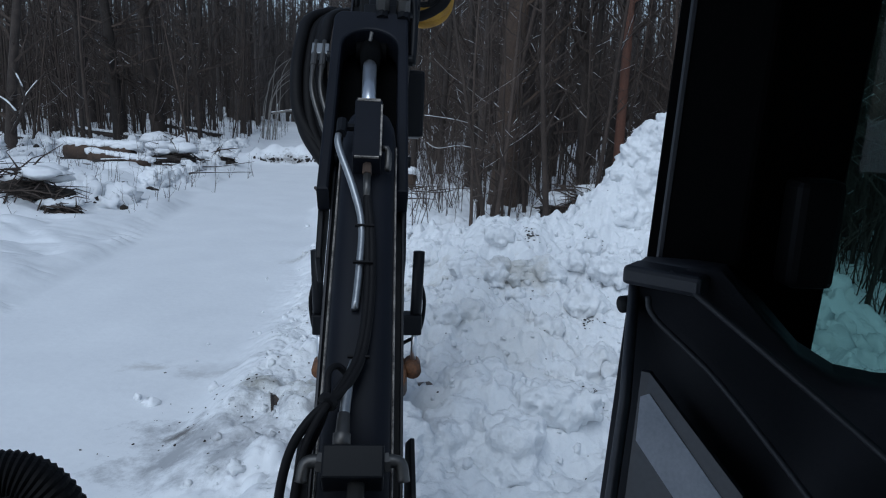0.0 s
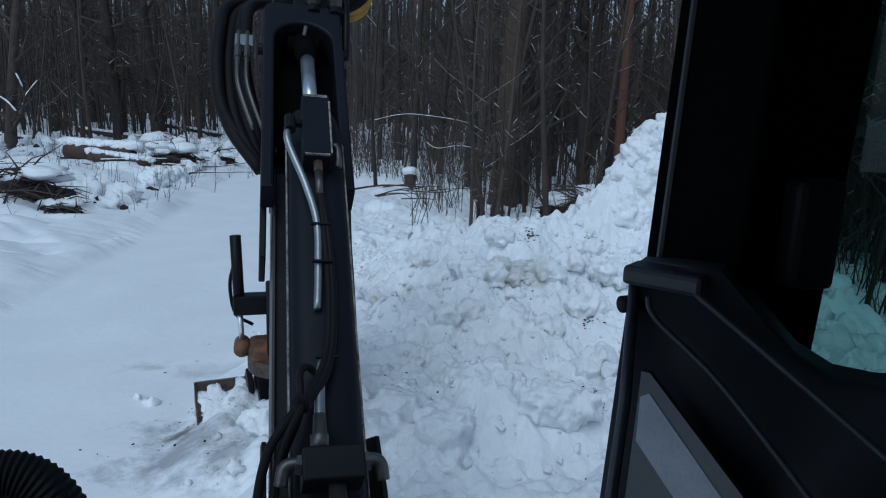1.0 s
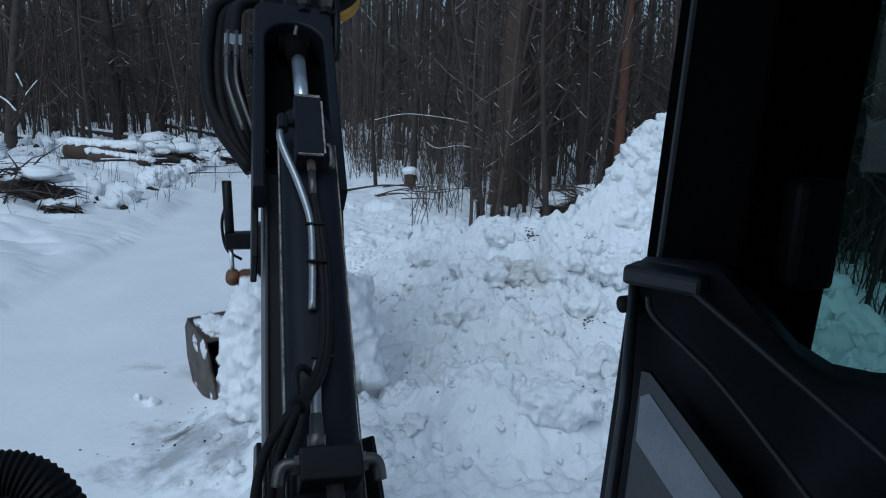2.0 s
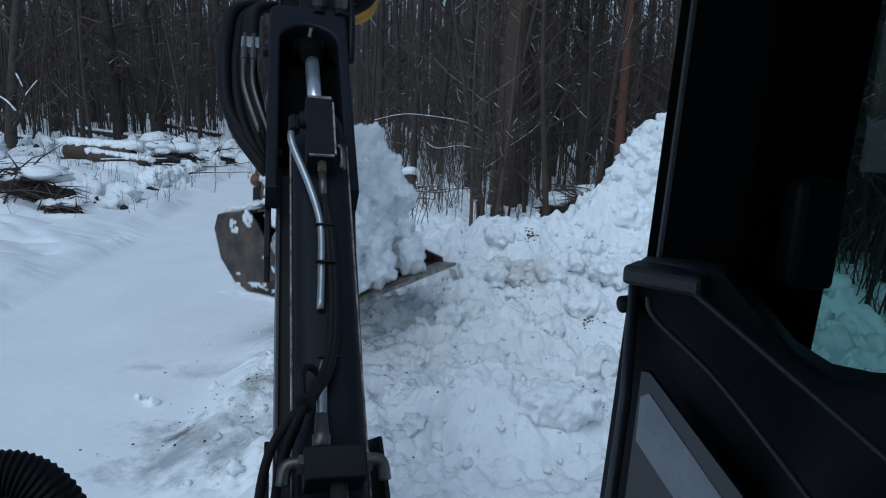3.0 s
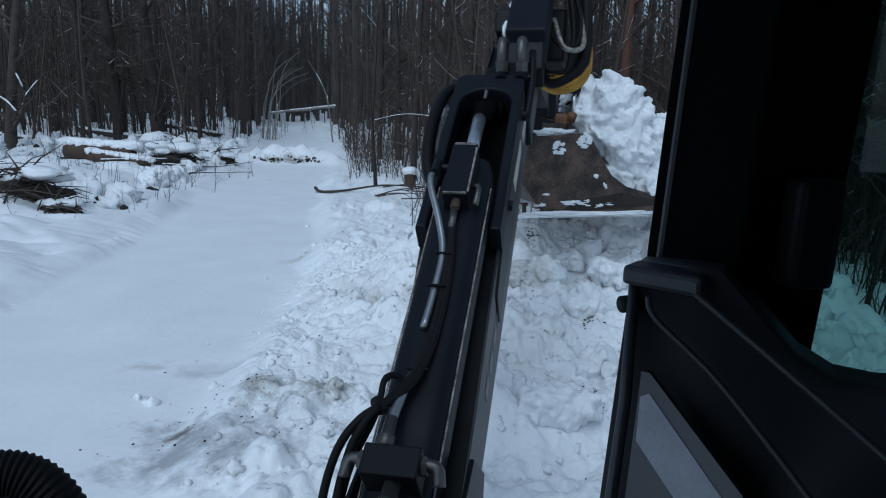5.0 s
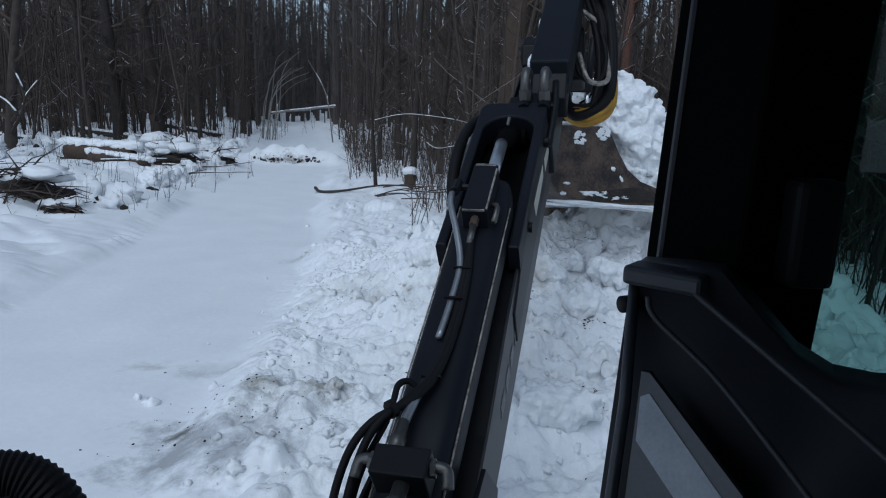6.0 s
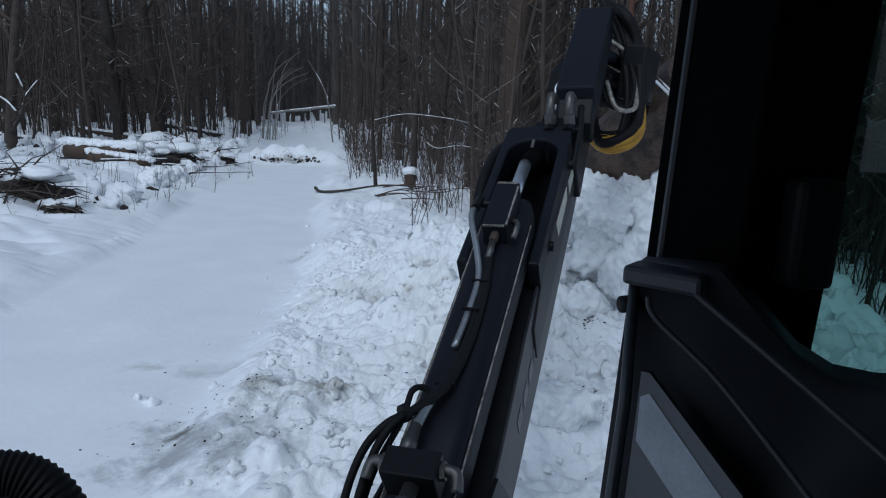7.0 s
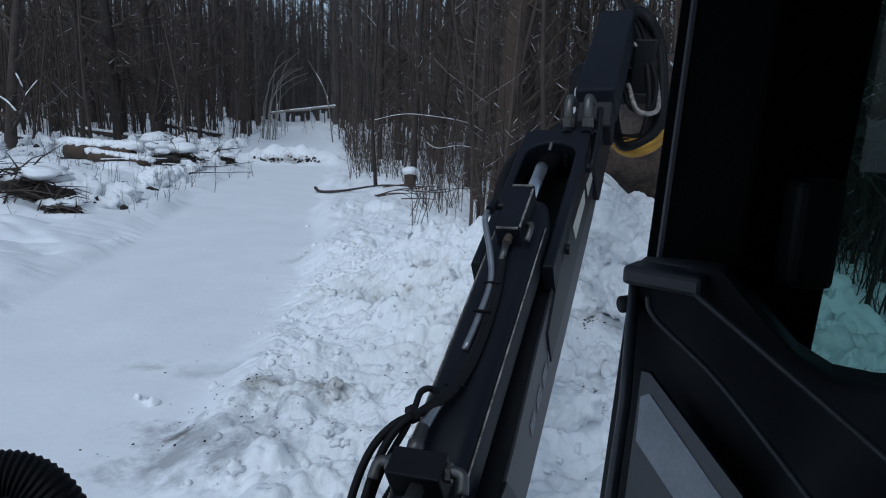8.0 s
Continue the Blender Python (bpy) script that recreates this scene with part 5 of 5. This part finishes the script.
# ---- the cab round the camera ----
def make_cab():
    cab = thing("excavator_cab", "dark interior of an excavator cab with pillar and side window", "excavator cab")
    # front pillar: thick, with two seals in front
    def post(name, corners_low, corners_high, mat, label=""):
        bm = bmesh.new()
        a = [bm.verts.new(p) for p in corners_low]
        b = [bm.verts.new(p) for p in corners_high]
        n = len(a)
        fs = [bm.faces.new(a), bm.faces.new(list(reversed(b)))] + [bm.faces.new((a[i], b[i], b[(i + 1) % n], a[(i + 1) % n])) for i in range(n)]
        bmesh.ops.recalc_face_normals(bm, faces=fs)
        bmesh.ops.bevel(bm, geom=list(bm.edges), offset=0.006, segments=2, affect="EDGES", profile=0.5)
        return part(name, bm, mat, cab, label)
    post("front_pillar", [(0.205, 0.8, 1.2), (0.34, 0.8, 1.2), (0.372, 0.72, 1.2), (0.27, 0.68, 1.2)], [(0.262, 0.8, 2.72), (0.41, 0.8, 2.72), (0.445, 0.72, 2.72), (0.32, 0.68, 2.72)], PILLAR, "black cab front pillar")
    for d in (0.012, 0.036):
        part("pillar_seal", tube(bmesh.new(), [(0.225 + d, 0.797 - d * 1.2, 1.7), (0.243 + d, 0.797 - d * 1.4, 2.2), (0.257 + d, 0.797 - d * 1.4, 2.6)], 0.005, 8), TRIM, cab, "rubber seal along the pillar")
    part("pillar_handle", box(bmesh.new(), 0.345, 0.392, 0.66, 0.7, 2.18, 2.29, 0.008), PLASTIC, cab)
    # Unseen shell: roof, floor and walls added to keep the cab's inside dark.
    part("roof", box(bmesh.new(), -0.75, 0.72, -0.75, 0.9, 2.72, 2.78, 0.02), PLASTIC, cab)
    part("cab_floor", box(bmesh.new(), -0.75, 0.72, -0.75, 0.8, 1.05, 1.12, 0.01), PLASTIC, cab)
    part("machine_base", box(bmesh.new(), -0.72, 0.7, -0.72, 0.78, -0.02, 1.05, 0.03), STEEL, cab, "plain black machine base")
    part("swing_bracket", box(bmesh.new(), -0.42, 0.02, 0.78, 1.62, 0.3, 0.8, 0.03), STEEL, cab, "plain black boom bracket")
    part("rear_wall", box(bmesh.new(), -0.75, 0.72, -0.79, -0.75, 1.05, 2.75), PLASTIC, cab)
    part("left_wall", box(bmesh.new(), -0.79, -0.75, -0.75, -0.1, 1.05, 1.5), PLASTIC, cab)
    part("door_sill", box(bmesh.new(), -0.79, -0.75, -0.1, 0.8, 1.05, 1.5), PLASTIC, cab)
    part("lower_front", box(bmesh.new(), -0.75, 0.2, 0.8, 0.84, 1.05, 1.5, 0.01), PLASTIC, cab)
    glass = part("side_window", box(bmesh.new(), 0.0, 0.54, -0.003, 0.003, 1.3, 2.72, 0, pose(0.385, 0.785, 0, 0, 0, -52)), GLASS, cab, "green tinted side window")
    glass.visible_shadow = False
    part("side_pane", box(bmesh.new(), 0.715, 0.72, -0.62, 0.36, 1.55, 2.72), GLASS, cab, "green tinted side window").visible_shadow = False
    part("rear_post", box(bmesh.new(), 0.58, 0.72, -0.75, -0.62, 1.1, 2.72, 0.01), PLASTIC, cab)
    part("side_panel", box(bmesh.new(), 0.68, 0.72, -0.7, 0.36, 1.1, 1.55, 0.01), PLASTIC, cab)
    return cab


def glass_material(name, color):
    m = bpy.data.materials.new(name)
    m.use_nodes = True
    nt = m.node_tree
    nt.nodes.remove(nt.nodes["Principled BSDF"])
    tr, gl, mix = nt.nodes.new("ShaderNodeBsdfTransparent"), nt.nodes.new("ShaderNodeBsdfGlossy"), nt.nodes.new("ShaderNodeMixShader")
    fr = nt.nodes.new("ShaderNodeFresnel")
    fr.inputs[0].default_value = 1.4
    tr.inputs[0].default_value = (*color, 1)
    gl.inputs["Roughness"].default_value = 0.02
    nt.links.new(fr.outputs[0], mix.inputs[0])
    nt.links.new(tr.outputs[0], mix.inputs[1])
    nt.links.new(gl.outputs[0], mix.inputs[2])
    nt.links.new(mix.outputs[0], nt.nodes["Material Output"].inputs[0])
    return m


GLASS = glass_material("tinted_glass", (0.41, 0.54, 0.52))
make_cab()


def make_panel():
    """The moulded console below the pillar, with a dull screen."""
    con = thing("side_console", "black moulded cab console with a dull grey screen", "console")
    bm = bmesh.new()
    a = [(0.2, 0.7, 2.19), (0.27, 0.64, 2.2), (0.332, 0.6, 2.128), (0.36, 0.58, 2.112), (0.39, 0.56, 2.112), (0.44, 0.48, 2.14), (0.44, 0.4, 1.3), (0.1, 0.5, 1.3), (0.14, 0.55, 1.85)]
    ti = [bm.verts.new(p) for p in a]
    bk = [bm.verts.new((x + 0.035, y + 0.07, z - 0.004)) for x, y, z in a]
    n = len(a)
    mid = bm.verts.new((0.3, 0.6, 1.9))
    fs = [bm.faces.new((ti[i], ti[(i + 1) % n], mid)) for i in range(n)] + [bm.faces.new(list(reversed(bk)))] + [bm.faces.new((ti[i], bk[i], bk[(i + 1) % n], ti[(i + 1) % n])) for i in range(n)]
    bmesh.ops.recalc_face_normals(bm, faces=fs)
    part("console_body", bm, MOULDED, con, "", True)
    part("console_cap", box(bmesh.new(), -0.006, 0.075, -0.02, 0.02, -0.014, 0.006, 0.005, pose(0.2, 0.69, 2.19, 0, 0, -38)), TRIM, con, "dark rounded console cap")
    part("edge_moulding", tube(bmesh.new(), [(0.2, 0.686, 2.18), (0.185, 0.63, 2.07), (0.168, 0.59, 1.97), (0.15, 0.55, 1.86)], 0.006, 10), TRIM, con, "dark rounded moulding", True)
    part("ridge", tube(bmesh.new(), spline([(0.205, 0.655, 2.17), (0.212, 0.645, 2.15), (0.258, 0.59, 2.108), (0.31, 0.5, 2.04), (0.35, 0.42, 1.98)], 6), [0.003] * 25, 10), MOULDED, con, "dark rounded moulding", True)
    part("ridge", tube(bmesh.new(), spline([(0.225, 0.655, 2.195), (0.3, 0.575, 2.135), (0.36, 0.5, 2.085), (0.42, 0.4, 2.03)], 6), [0.0035] * 19, 10), MOULDED, con, "", True)
    bm = bmesh.new()
    quad = [(0.199, 0.632, 2.1), (0.206, 0.628, 2.1), (0.272, 0.545, 2.02), (0.268, 0.53, 1.96), (0.176, 0.575, 1.94)]
    f = bm.faces.new([bm.verts.new(p) for p in quad])
    got = bmesh.ops.extrude_face_region(bm, geom=[f])
    bmesh.ops.translate(bm, vec=(0.004, 0.006, 0), verts=[v for v in got["geom"] if isinstance(v, bmesh.types.BMVert)])
    bmesh.ops.recalc_face_normals(bm, faces=bm.faces)
    screen = part("screen", bm, SCREEN, con, "dull grey screen")
    # A pale wedge on the screen: its reflection, put in as colour.
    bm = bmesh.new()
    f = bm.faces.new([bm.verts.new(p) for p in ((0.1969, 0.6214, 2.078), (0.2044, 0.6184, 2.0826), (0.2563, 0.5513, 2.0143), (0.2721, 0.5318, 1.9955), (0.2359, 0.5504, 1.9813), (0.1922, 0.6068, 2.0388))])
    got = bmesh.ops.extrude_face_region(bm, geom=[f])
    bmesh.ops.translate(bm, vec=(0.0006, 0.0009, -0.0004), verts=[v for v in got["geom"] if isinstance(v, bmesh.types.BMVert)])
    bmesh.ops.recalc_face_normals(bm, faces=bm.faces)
    part("screen_glare", bm, GLARE_PAINT, screen, "pale wedge put on the screen for its reflection")
    part("knob", tube(bmesh.new(), [(0.2, 0.69, 2.152), (0.188, 0.685, 2.152)], 0.009, 14), PLASTIC, con, smooth=True)
    return con


# Pale colour that stands in for the glare on the screen.
GLARE_PAINT = material("glare_paint", (0.6, 0.63, 0.7), 0.3, second=(0.3, 0.33, 0.4), scale=14, grain=300, bump=0.03)
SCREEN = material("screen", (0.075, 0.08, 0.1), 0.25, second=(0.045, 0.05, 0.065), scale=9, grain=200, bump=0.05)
make_panel()


def make_hose_pair():
    ob = thing("corrugated_hose", "black corrugated protective hose beside the cab", "hose")
    for k in range(2):
        bm = bmesh.new()
        pts = spline([(-0.78 + 0.05 * k, 0.82, 1.5), (-0.76 + 0.05 * k, 0.86, 1.72), (-0.69 + 0.045 * k, 0.9, 1.80), (-0.6 + 0.04 * k, 0.92, 1.74), (-0.56 + 0.04 * k, 0.93, 1.5)], 26)
        tube(bm, pts, [0.030 + 0.0035 * (i % 2) for i in range(len(pts))], 22)
        part("hose", bm, RUBBER, ob, smooth=False)
    return ob


make_hose_pair()


def motions():
    walk(BOOM, [(t, boom_at(t)) for t in TIMES])
    walk(ARM, [(t, arm_at(t)) for t in TIMES])
    walk(HITCH, [(t, hitch_at(t)) for t in TIMES])
    walk(BUCKET, [(t, bucket_at(t)) for t in TIMES])
    for k, ob in enumerate(LOADS):
        walk(ob, [(t, load_at(k, t)) for t in TIMES])


motions()
